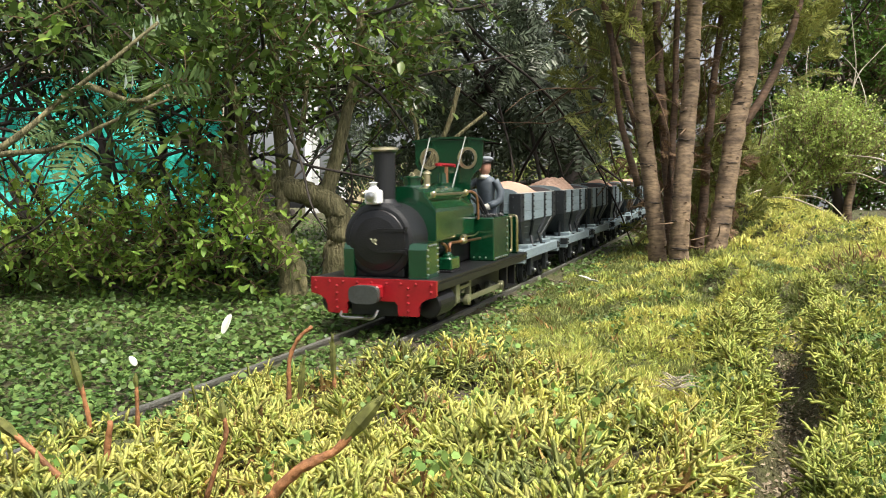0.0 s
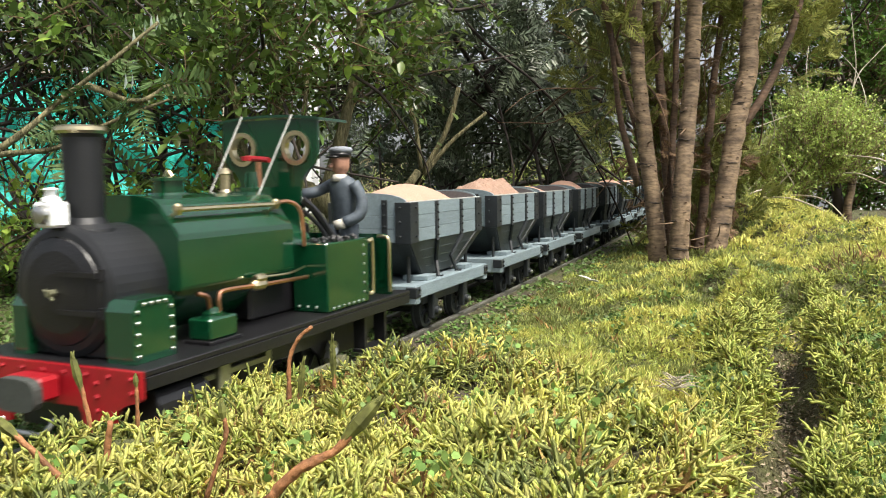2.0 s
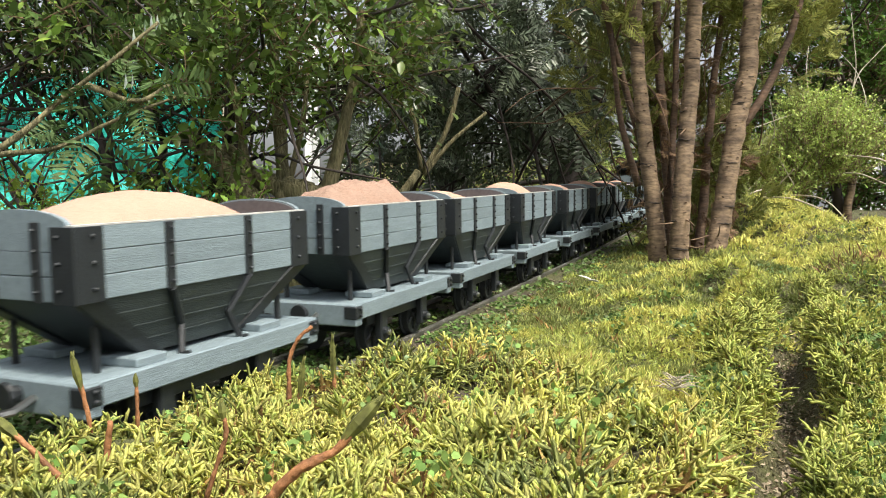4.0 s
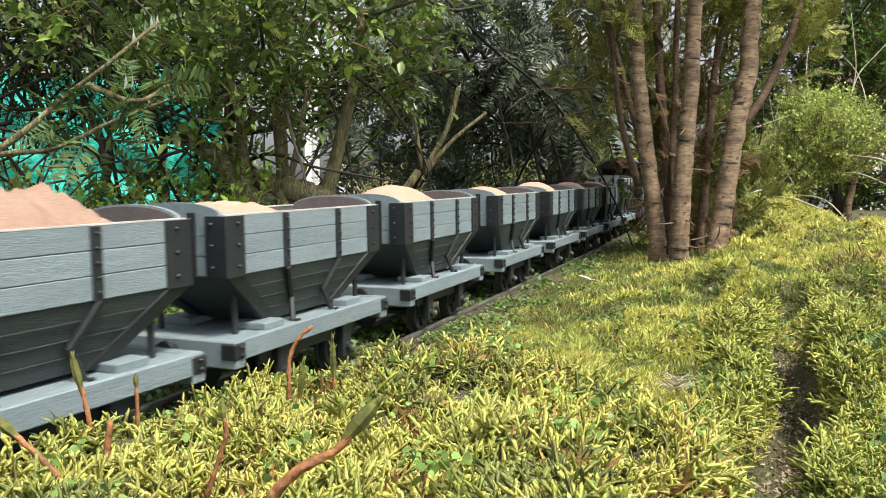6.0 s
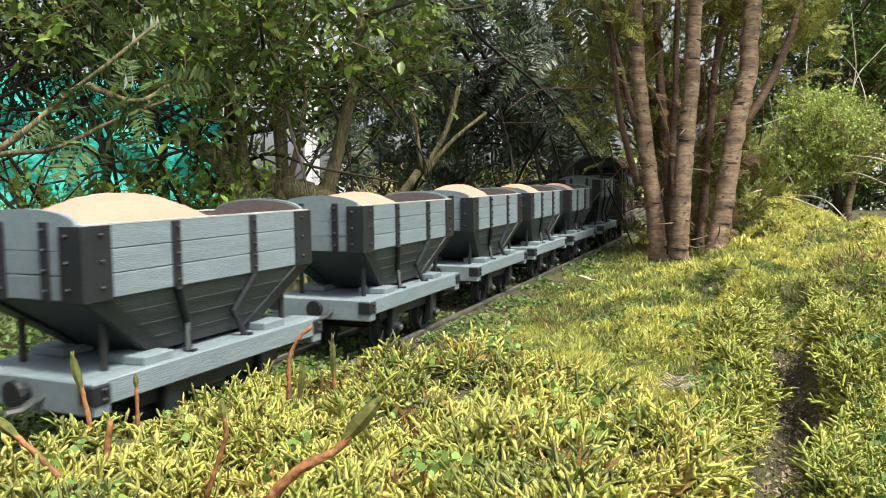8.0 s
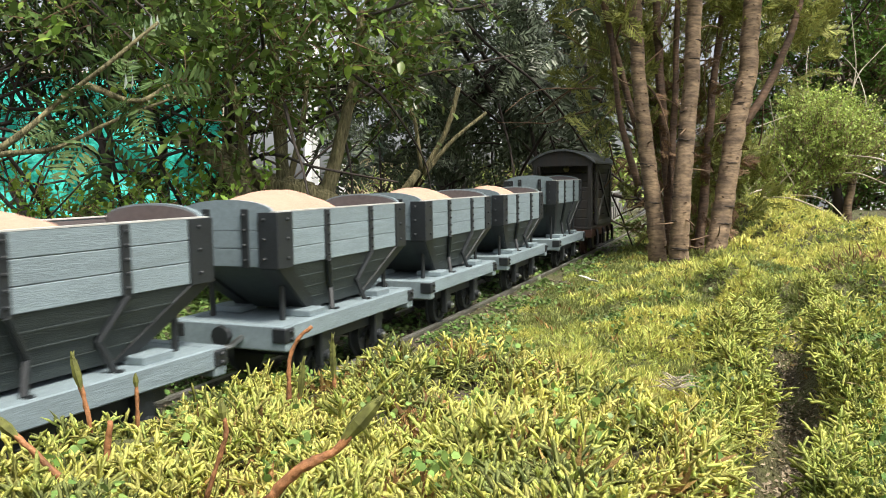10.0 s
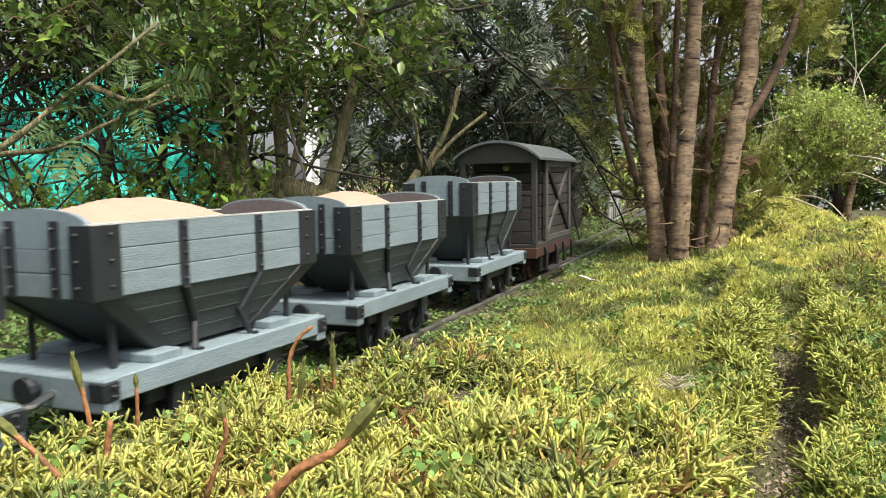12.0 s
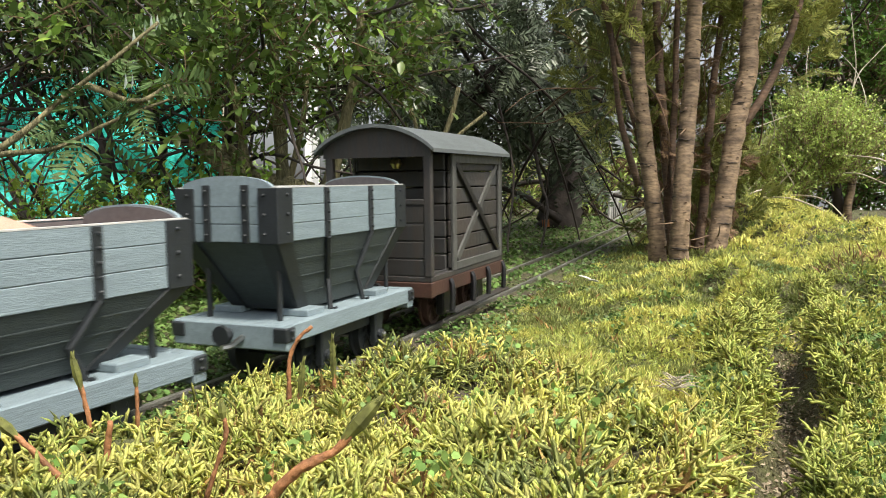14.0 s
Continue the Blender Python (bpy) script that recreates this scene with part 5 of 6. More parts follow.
def build_cover():
    rng = np.random.RandomState(12)
    # creeping round leaves on the far side of the track
    x, y = polar(95000, 0.22, 2.2, -46, 30, rng)
    s, l = line_coords(x, y)
    patch = bumps(x, y, 0.08, 51)
    ok = ((l < -0.42) & (patch > -0.45)) | ((np.abs(l) < 0.24) & (patch > -0.4)) | ((l > 0.40) & (l < 1.1) & (patch > 0.0)) | ((l > 1.0) & (bumps(x, y, 0.1, 53) > 0.2))
    ok &= ditch_at(x, y) < 0.6
    x, y, l = x[ok], y[ok], l[ok]
    z = ground_z(x, y) + rng.uniform(0.0005, 0.006, len(x)) * np.where(np.abs(l) < 0.5, 0.5, 1.0)
    d = rng.normal(0, 1, (len(x), 3))
    d[:, 2] = np.abs(d[:, 2]) * 0.35
    ob = scatter("creeping_leaves", ROUND_V, ROUND_F, np.stack([x, y, z], 1), frames_of(d, np.pi + rng.normal(0, 0.5, len(x))), rng.uniform(0.0026, 0.0052, len(x)) * np.clip(0.45 + 0.8 * y, 0.6, 1.3) * np.where(l > 0, 0.75, 1.0), COVER)
    tagged(ob, "dense carpet of small round creeping green leaves", "ground cover", kind="stuff")
    # leaves over the lip of the ditch and the mound beyond it
    x, y = polar(9000, 0.25, 0.62, 12, 40, rng)
    s, l = line_coords(x, y)
    ok = (bumps(x, y, 0.07, 57) > np.where(x > ditch_line(y)[0], -0.2, 0.1)) & (ditch_at(x, y) < 0.7)
    x, y = x[ok], y[ok]
    z = ground_z(x, y) + rng.uniform(0.002, 0.006, len(x))
    d = rng.normal(0, 1, (len(x), 3))
    d[:, 2] = np.abs(d[:, 2]) * 0.35
    ob = scatter("creeping_leaves", ROUND_V, ROUND_F, np.stack([x, y, z], 1), frames_of(d, rng.uniform(0, 6.28, len(x))), rng.uniform(0.0018, 0.0032, len(x)), COVER)
    tagged(ob, "small round green leaves creeping over a mossy mound", "ground cover", kind="stuff")
    # leaves pushing up through the near cushion
    x, y = polar(5200, 0.12, 0.34, -28, 38, rng)
    s, l = line_coords(x, y)
    ok = (l > 0.9) & (cushion_at(x, y, l) > 0.1) & (bumps(x, y, 0.045, 58) + 0.25 * ramp(x, 0, 0.06) > 0.28)
    x, y = x[ok], y[ok]
    d = rng.normal(0, 1, (len(x), 3))
    d[:, 2] = np.abs(d[:, 2]) * 0.35
    ob = scatter("creeping_leaves", ROUND_V, ROUND_F, np.stack([x, y, ground_z(x, y) + rng.uniform(0.004, 0.009, len(x))], 1), frames_of(d, rng.uniform(0, 6.28, len(x))), rng.uniform(0.0012, 0.0024, len(x)), COVER_NEAR)
    tagged(ob, "fresh round leaves pushing through the moss cushion", "ground cover", kind="stuff")
    # litter on the ditch floor
    y = rng.uniform(0.2, 0.56, 5200)
    x = ditch_line(y)[0] + rng.normal(0, 0.011, len(y))
    chip = np.array([(0, 0, 0), (0.3, 0.1, 0.5), (0.05, 0.2, 1.0), (-0.25, 0.05, 0.45)]), np.array([(0, 1, 2), (0, 2, 3)])
    d = rng.normal(0, 1, (len(x), 3))
    d[:, 2] *= 0.3
    ob = scatter("ditch_litter", *chip, np.stack([x, y, ground_z(x, y) + 0.001], 1), frames_of(d, rng.uniform(0, 6.28, len(x))), rng.uniform(0.001, 0.0038, len(x)), material("grey_brown_litter", (0.3, 0.245, 0.17), 0.85, var=0.4, scale=50, island=0.6))
    tagged(ob, "grey-brown leaf litter and chips on the ditch floor", "litter", kind="stuff")
    # crumbs of bark and soil along the rails and in the ditch
    x, y = polar(9000, 0.2, 1.5, -40, 38, rng)
    s, l = line_coords(x, y)
    ok = ((np.abs(l) < 0.95) & (rng.uniform(0, 1, len(x)) < 0.7)) | (ditch_at(x, y) > 0.3)
    x, y = x[ok], y[ok]
    cv = np.array([(0.5, 0, 0), (-0.4, 0.35, 0), (-0.3, -0.45, 0), (0.05, 0.05, 0.5)])
    cf = np.array([(0, 1, 3), (1, 2, 3), (2, 0, 3), (0, 2, 1)])
    ob = scatter("soil_crumbs", cv, cf, np.stack([x, y, ground_z(x, y) + 0.0005], 1), standing(len(x), 0.5, rng), rng.uniform(0.0012, 0.0045, len(x)), STONE)
    tagged(ob, "brown crumbs of soil and bark beside the rails", "litter", kind="stuff")


build_moss()
build_cover()


# ---------------------------------------------------------------- trees and shrubs
def twigs_in(clumps, n, rng, outward=0.8, up=0.3):
    """Twig bases and directions in ellipsoids (centre, radii)."""
    clumps = [(np.array(c, float), np.array(r, float)) for c, r in clumps]
    vol = np.array([np.prod(r) ** 0.75 for c, r in clumps])
    pick = rng.choice(len(clumps), n, p=vol / vol.sum())
    q = rng.normal(0, 1, (n, 3))
    q /= np.linalg.norm(q, axis=1, keepdims=True)
    q *= rng.uniform(0.15, 1, (n, 1)) ** 0.5
    c = np.array([clumps[k][0] for k in pick])
    r = np.array([clumps[k][1] for k in pick])
    d = q * outward + rng.normal(0, 0.55, (n, 3))
    d[:, 2] += up
    return c + q * r, d / np.linalg.norm(d, axis=1, keepdims=True)


def leaf_twigs(name, parent, clumps, n, length, leaf, per, mat, rng, up=0.3, fresh=None, stem=0.0009, label=""):
    p, d = twigs_in(clumps, n, rng, up=up)
    L = length * rng.uniform(0.6, 1.3, n)
    k = np.arange(per)
    t = (k + 0.6) / per
    pos = p[:, None, :] + d[:, None, :] * (L[:, None] * t)[..., None]
    pos[..., 2] -= (L[:, None] * t ** 2) * 0.12
    fr = frames_of(d, rng.uniform(0, 6.28, n))
    ang = k[None, :] * 2.4 + rng.uniform(0, 1, (n, per))
    side = fr[:, None, :, 0] * np.cos(ang)[..., None] + fr[:, None, :, 1] * np.sin(ang)[..., None]
    ld = side * 0.9 + d[:, None, :] * 0.55 + rng.normal(0, 0.2, (n, per, 3))
    ld[..., 2] += 0.1
    pos, ld = pos.reshape(-1, 3), ld.reshape(-1, 3)
    size = leaf * rng.uniform(0.55, 1.2, len(pos))
    roll = rng.uniform(-0.6, 0.6, len(pos))
    turn = frames_of(ld, roll)
    if fresh is not None:
        m = np.repeat(rng.uniform(0, 1, n) < 0.2, per)
        o = scatter(name, LEAF_V, LEAF_F, pos[m], turn[m], size[m], fresh)
        o.parent = parent
        tagged(o, "fresh bright green leaves", kind="stuff")
        pos, turn, size = pos[~m], turn[~m], size[~m]
    o = scatter(name, LEAF_V, LEAF_F, pos, turn, size, mat)
    o.parent = parent
    tagged(o, label, kind="stuff")
    sv = np.array([(1, 0, 0), (-0.5, 0.87, 0), (-0.5, -0.87, 0), (0, 0, 1)], float)
    v = np.einsum('nij,kj->nki', fr, sv * np.array([stem, stem, 0])) + p[:, None, :]
    v[:, 3, :] += d * L[:, None] - np.array([0, 0, 0.12]) * L[:, None]
    f = np.array([(0, 1, 3), (1, 2, 3), (2, 0, 3)])[None] + (np.arange(n) * 4)[:, None, None]
    o = raw_mesh("fine_twig", v.reshape(-1, 3), f.reshape(-1, 3), TWIG)
    o.parent = parent
    tagged(o, kind="stuff")


def spray_twigs(name, parent, templates, clumps, n, size, mat, rng, up=0.0, outward=0.8, label=""):
    p, d = twigs_in(clumps, n, rng, outward=outward, up=up)
    pick = rng.randint(0, len(templates), n)
    vs, fs, base = [], [], 0
    for k, (tv, tf_) in enumerate(templates):
        m = pick == k
        c = int(m.sum())
        t = frames_of(d[m], rng.uniform(0, 6.28, c))
        sz = size * rng.uniform(0.6, 1.25, c)
        v = np.einsum('nij,kj->nki', t, tv) * sz[:, None, None] + p[m][:, None, :]
        f = tf_[None] + (np.arange(c) * len(tv))[:, None, None] + base
        vs.append(v.reshape(-1, 3))
        fs.append(f.reshape(-1, 3))
        base += c * len(tv)
    o = raw_mesh(name, np.concatenate(vs), np.concatenate(fs), mat)
    o.parent = parent
    return tagged(o, label, kind="stuff")


def limb(name, parent, pts, r0, r1, mat, rng, seg=9, n=6, rough=0.1, label=""):
    c = spline(pts, n)
    for p in c[1:-1]:
        p += Vector(rng.normal(0, r1 * 0.07, 3))
    rad = [r0 + (r1 - r0) * (i / (len(c) - 1)) ** 0.8 for i in range(len(c))]

    class R:
        @staticmethod
        def uniform(a, b):
            return rng.uniform(a, b)
    return part(name, tube(bmesh.new(), c, rad, seg, rough, R), mat, parent, label, scale=1.0, smooth=True)


def wild_branches(parent, clumps, n, r, mat, rng, reach=0.35):
    """Crooked thin branches threading a crown."""
    p, d = twigs_in(clumps, n, rng, up=0.15)
    for a, b in zip(p, d):
        pts = [Vector(a)]
        dd = Vector(b)
        for _ in range(4):
            dd = (dd + Vector(rng.normal(0, 0.22, 3))).normalized()
            pts.append(pts[-1] + dd * reach * rng.uniform(0.15, 0.35))
        limb("branch", parent, pts, r * rng.uniform(0.6, 1.2), r * 0.3, mat, rng, 5, 3)


def forked_tree():
    rng = np.random.RandomState(61)
    t = thing("forked_tree", "low forked garden tree with mossy twisted trunk and small green leaves", "tree")
    limb("trunk", t, [(-0.1491, 0.7400, -0.0245), (-0.1407, 0.7400, 0.0131), (-0.1583, 0.7500, 0.0554), (-0.1897, 0.7700, 0.0932), (-0.2223, 0.8000, 0.1278), (-0.2752, 0.8500, 0.1606)], .0155, .009, BARK_MOSS, rng, 12, 8, .12, "mossy grey-green trunk")
    limb("trunk", t, [(-0.1177, 0.7800, -0.0247), (-0.1077, 0.7800, 0.0261), (-0.1030, 0.7800, 0.0654), (-0.1140, 0.7800, 0.0905), (-0.1474, 0.7800, 0.1017), (-0.1911, 0.8000, 0.1135), (-0.2303, 0.8400, 0.1419)], .0140, .0105, BARK_MOSS, rng, 12, 8, .12)
    limb("limb", t, [(-0.1168, 0.7800, 0.0905), (-0.1070, 0.7800, 0.1267), (-0.0956, 0.7800, 0.1709), (-0.0852, 0.7900, 0.2221), (-0.0815, 0.8000, 0.2798)], .0085, .004, BARK_MOSS, rng)
    limb("limb", t, [(-0.1553, 0.7600, 0.0276), (-0.1585, 0.7800, 0.1045), (-0.1652, 0.8000, 0.1788), (-0.1738, 0.8200, 0.2446), (-0.1800, 0.8400, 0.3362)], .008, .005, BARK_MOSS, rng)
    limb("limb", t, [(-0.1549, 0.7900, 0.1047), (-0.1419, 0.8000, 0.1675), (-0.1391, 0.8200, 0.2273)], .004, .002, BARK_MOSS, rng)
    limb("limb", t, [(-0.1897, 0.7700, 0.0932), (-0.2046, 0.8000, 0.1675), (-0.2205, 0.8200, 0.2331), (-0.2275, 0.8400, 0.3246)], .005, .003, BARK_MOSS, rng)
    limb("limb", t, [(-0.0265, 0.9500, 0.1291), (-0.0332, 0.9500, 0.1830), (-0.0446, 0.9500, 0.2199)], .003, .002, BARK_MOSS, rng)
    limb("limb", t, [(-0.0231, 0.9500, 0.1257), (0.0041, 0.9500, 0.1763), (0.0189, 0.9500, 0.2266)], .0035, .003, BARK_MOSS, rng)
    limb("limb", t, [(-0.0231, 0.9500, 0.1223), (0.0108, 0.9500, 0.1628), (0.0525, 0.9700, 0.1988)], .003, .002, BARK_MOSS, rng)
    limb("limb", t, [(-0.1063, 0.8000, -0.0275), (-0.0801, 0.9000, 0.0495), (-0.0299, 0.9500, 0.1257)], .004, .005, BARK_MOSS, rng)
    crown = [((-0.1721, 0.7500, 0.2467), (.13,.15,.09)), ((-0.2050, 0.7500, 0.1782), (.06,.1,.06)), ((-0.1044, 0.8000, 0.2407), (.10,.15,.08)), ((-0.0567, 0.8500, 0.2326), (.05,.08,.05)), ((-0.1263, 0.8000, 0.3298), (.22,.16,.06)), ((-0.2832, 0.7500, 0.2676), (.13,.12,.06))]
    leaf_twigs("leaves", t, crown, 800, .05, .0125, 10, LEAF, rng, fresh=LEAF_NEW, label="small oval mid-green leaves")
    wild_branches(t, crown, 30, .0018, BARK_DARK, rng, .16)


def side_shrub():
    rng = np.random.RandomState(62)
    t = thing("evergreen_shrub", "dense evergreen shrub with dark twisted branches and oval leaves", "shrub")
    for pts in ([(-0.4443, 0.8500, -0.0345), (-0.4226, 0.9000, 0.0495), (-0.4033, 0.9500, 0.1291), (-0.4510, 1.0000, 0.2165)], [(-0.3467, 0.9000, -0.0285), (-0.3302, 0.9500, 0.0476), (-0.2891, 1.0000, 0.1100), (-0.2497, 1.0500, 0.2082)],
                [(-0.2415, 0.8500, -0.0160), (-0.2352, 0.8500, 0.0758), (-0.2321, 0.8600, 0.1859), (-0.2304, 0.8700, 0.2726)], [(-0.4460, 0.8000, 0.0073), (-0.4159, 0.8000, 0.0534), (-0.4647, 0.8500, 0.1062)],
                [(-0.4210, 1.0000, -0.0265), (-0.4321, 1.0500, 0.0738), (-0.3879, 1.1000, 0.1596), (-0.4247, 1.1000, 0.2761)]):
        limb("trunk", t, pts, .009, .004, BARK_DARK, rng)
    low = [((-0.4094, 0.8200, 0.0231), (.10,.08,.06)), ((-0.3315, 0.8800, 0.0313), (.11,.08,.055)), ((-0.2373, 0.8600, 0.0387), (.06,.06,.05)), ((-0.2952, 0.9500, 0.0952), (.06,.07,.03)), ((-0.4623, 0.8500, -0.0222), (.09,.08,.035)), ((-0.3141, 0.9000, -0.0219), (.14,.07,.03)), ((-0.2132, 0.8600, -0.0110), (.05,.05,.03))]
    leaf_twigs("leaves", t, low, 620, .045, .0125, 10, LEAF, rng, fresh=LEAF_NEW, label="oval green leaves")
    front = [((-0.2192, 0.7200, 0.0565), (.06,.04,.045)), ((-0.2915, 0.7600, 0.0495), (.07,.05,.05)), ((-0.3681, 0.7600, 0.0440), (.08,.05,.05)), ((-0.1679, 0.7000, 0.0523), (.03,.03,.05)), ((-0.4111, 0.7500, 0.0661), (.05,.05,.05))]
    # brighter leaf colour in front makes up for the crown's shade
    leaf_twigs("young_leaves", t, front, 320, .040, .0092, 10, LEAF_NEW, rng, label="yellowish green leaves brightened against the shade")
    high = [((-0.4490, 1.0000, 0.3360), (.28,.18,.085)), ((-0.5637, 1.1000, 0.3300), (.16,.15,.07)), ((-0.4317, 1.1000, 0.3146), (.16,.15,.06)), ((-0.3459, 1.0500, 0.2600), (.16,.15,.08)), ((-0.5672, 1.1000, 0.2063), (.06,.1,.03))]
    # the darker hedge green stands in for shade on these upper leaves
    leaf_twigs("leaves", t, high, 1150, .055, .012, 10, HEDGE, rng, label="dark green leaves with shade in their colour")
    wild_branches(t, low + high, 110, .0024, BARK_DARK, rng, .26)
    wild_branches(t, [((-0.43, 0.95, 0.17), (.16, .1, .07)), ((-0.27, 0.92, 0.12), (.09, .08, .07))], 26, .0030, BARK_DARK, rng, .3)
    # canopy added above the view to shade the shrub and the ground
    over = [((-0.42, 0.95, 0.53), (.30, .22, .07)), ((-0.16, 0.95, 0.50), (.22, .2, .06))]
    leaf_twigs("leaves", t, over, 900, .07, .016, 9, HEDGE, rng, label="unseen dark leaves added above to cast shade")


def near_branch():
    rng = np.random.RandomState(63)
    t = thing("yew_branch", "close yew branch with flat glossy needles reaching in", "branch")
    tv = yew_template(9, 0.34, 3)
    for pts in ([(-0.2717, 0.4200, 0.0953), (-0.2289, 0.4200, 0.1192), (-0.2061, 0.4300, 0.1428), (-0.1813, 0.4300, 0.1610), (-0.1569, 0.4400, 0.1858)], [(-0.3035, 0.4700, 0.1100), (-0.2564, 0.4700, 0.1160), (-0.2294, 0.4700, 0.1193), (-0.1997, 0.4800, 0.1360), (-0.1614, 0.5000, 0.1558)],
                [(-0.2027, 0.4500, 0.1535), (-0.1780, 0.4600, 0.1453), (-0.1616, 0.4700, 0.1565)]):
        limb("stem", t, pts, .0022, .0009, BARK_MOSS, rng, 7)
    clumps = [((-0.2124, 0.4700, 0.1300), (.03,.03,.012)), ((-0.1785, 0.4700, 0.1499), (.022,.03,.012)), ((-0.1734, 0.4500, 0.1787), (.012,.02,.014)), ((-0.2320, 0.4500, 0.1344), (.025,.03,.01))]
    spray_twigs("needles", t, [tv], clumps, 30, .034, material("glossy_needle", (0.075, 0.125, 0.04), 0.6, var=0.25, scale=20, island=0.5, translucent=0.2, spec=0.2, bump=0.0), rng, label="flat glossy dark green needles")
    bladev, bladef = rhomb_fan([((0, 0, 0), (0, 0, 1), 0.16)])
    spots = np.array([(-0.1715, 0.4400, 0.1735), (-0.1691, 0.4400, 0.1705), (-0.1652, 0.4400, 0.1766), (-0.1617, 0.4400, 0.1812), (-0.1583, 0.4400, 0.1812), (-0.1764, 0.4400, 0.1488), (-0.1727, 0.4400, 0.1488)])
    o = scatter("pale_needles", bladev, bladef, spots, frames_of(np.tile([[0.1, 0.0, 1.0]], (7, 1)), rng.uniform(-.3, .3, 7)), np.full(7, .0095), material("pale_needle_back", (0.42, 0.5, 0.45), 0.4, var=0.2, scale=90))
    o.parent = t
    tagged(o, "pale undersides of needles", kind="stuff")


def yew_tree():
    rng = np.random.RandomState(64)
    t = thing("yew_tree", "large dark yew with drooping needle sprays and blackish trunk", "tree")
    limb("trunk", t, [(0.2525, 1.7500, 0.0226), (0.2751, 1.7800, 0.1299), (0.3156, 1.8000, 0.2583), (0.3485, 1.8500, 0.4844), (0.3682, 1.9000, 0.7849)], .05, .035, BARK_DARK, rng, 14, 8, .12, "thick blackish trunk")
    limb("trunk", t, [(0.0218, 1.9000, 0.0378), (0.0217, 1.9000, 0.1736), (0.0081, 1.9000, 0.3351), (-0.0055, 1.9500, 0.5604), (-0.0197, 2.0000, 0.8217)], .045, .03, BARK_DARK, rng, 12, 8, .12)
    for pts in ([(0.2512, 1.7000, 0.0549), (0.1725, 1.6500, 0.1030), (0.1099, 1.6000, 0.1253)], [(0.2946, 1.7500, 0.2287), (0.1780, 1.6000, 0.2164), (0.1024, 1.5000, 0.2824), (0.0159, 1.4000, 0.3871)], [(0.0211, 1.8500, 0.2369), (0.1400, 1.7000, 0.3805), (0.1991, 1.6000, 0.4750)],
                [(0.3065, 1.7500, 0.2906), (0.2000, 1.6000, 0.3406), (0.1656, 1.5000, 0.4297)], [(0.0077, 1.8000, 0.2965), (-0.1015, 1.7000, 0.3327), (-0.1632, 1.6000, 0.4304)], [(0.1551, 1.5000, 0.4087), (0.0703, 1.5000, 0.3141), (0.0398, 1.5500, 0.2232)]):
        limb("limb", t, pts, .010, .004, BARK_DARK, rng)
    cl = [((0.0596, 1.5000, 0.3457), (.20,.3,.12)), ((0.2159, 1.5500, 0.3217), (.13,.3,.12)), ((-0.0897, 1.5000, 0.2612), (.12,.2,.08)), ((0.0950, 1.4000, 0.4360), (.25,.2,.06)), ((0.2699, 1.7500, 0.1914), (.10,.12,.07)), ((-0.1189, 1.6000, 0.1709), (.10,.1,.03)), ((0.0437, 1.7000, 0.2005), (.14,.1,.04))]
    tv = [yew_template(11, 0.26, k) for k in range(3)]
    spray_twigs("needles", t, tv, cl, 760, .10, NEEDLE, rng, up=-0.25, label="drooping dark green needle sprays")
    wild_branches(t, cl, 60, .0035, BARK_DARK, rng, .5)
    part("cut_scar", tube(bmesh.new(), [(0.2206, 1.6960, 0.0560), (0.2219, 1.6960, 0.0400)], .008, 10), material("orange_wood", (0.5, 0.17, 0.06), 0.8, var=0.3, scale=40), t, "orange scar of bare wood", scale=1.0)


def bark_detail(parent, pts, r0, r1, rng):
    """Ragged ring scars, lifting bark flakes and snapped twig stubs on a stem."""
    c = spline(pts, 40)
    n = len(c) - 1
    bm = bmesh.new()
    for _ in range(26):
        i = rng.randint(1, n - 1)
        r = r0 + (r1 - r0) * (i / n) ** 0.8
        a0, span = rng.uniform(0, 6.28), rng.uniform(0.6, 2.6)
        arcp = [c[i] + Vector((math.cos(a0 + q) * r * 1.01, math.sin(a0 + q) * r * 1.01, rng.normal(0, .0005))) for q in np.linspace(0, span, 7)]
        tube(bm, arcp, (.0002, .0006, .0009, .0011, .0009, .0006, .0002), 5)
    o = part("ring_scar", bm, BARK_DARK, parent, "dark ragged ring scars", scale=1.0)
    tagged(o, kind="stuff")
    k = 240
    i = rng.randint(1, n - 1, k)
    a = rng.uniform(0, 6.28, k)
    r = (r0 + (r1 - r0) * (i / n) ** 0.8) * 0.99
    out = np.stack([np.cos(a), np.sin(a), np.zeros(k)], 1)
    p = np.array([c[j] for j in i]) + out * r[:, None]
    d = out * rng.uniform(0.2, 0.9, (k, 1)) + np.stack([-np.sin(a), np.cos(a), rng.normal(0, 0.35, k)], 1) * rng.choice([-1, 1], (k, 1))
    o = scatter("bark_flake", *rhomb_fan([((0, 0, 0), (0, 0, 1), 0.22)]), p, frames_of(d, rng.uniform(0, 6.28, k)), rng.uniform(.002, .0055, k), BARK_RED)
    o.parent = parent
    tagged(o, "thin lifting flakes of bark", kind="stuff")
    for j in range(7):
        i = rng.randint(10, n - 20)
        a = rng.uniform(0, 6.28)
        r = r0 + (r1 - r0) * (i / n) ** 0.8
        dv = Vector((math.cos(a), math.sin(a) - 0.4, rng.uniform(-.3, .5)))
        q = c[i] + Vector((math.cos(a), math.sin(a), 0)) * r * 0.8
        L = rng.uniform(.012, .04)
        limb("twig_stub", parent, [q, q + dv * L * .5, q + dv * L + Vector((0, 0, rng.uniform(-.3, .3) * L))], .0013, .0005, TWIG, rng, 5, 3)


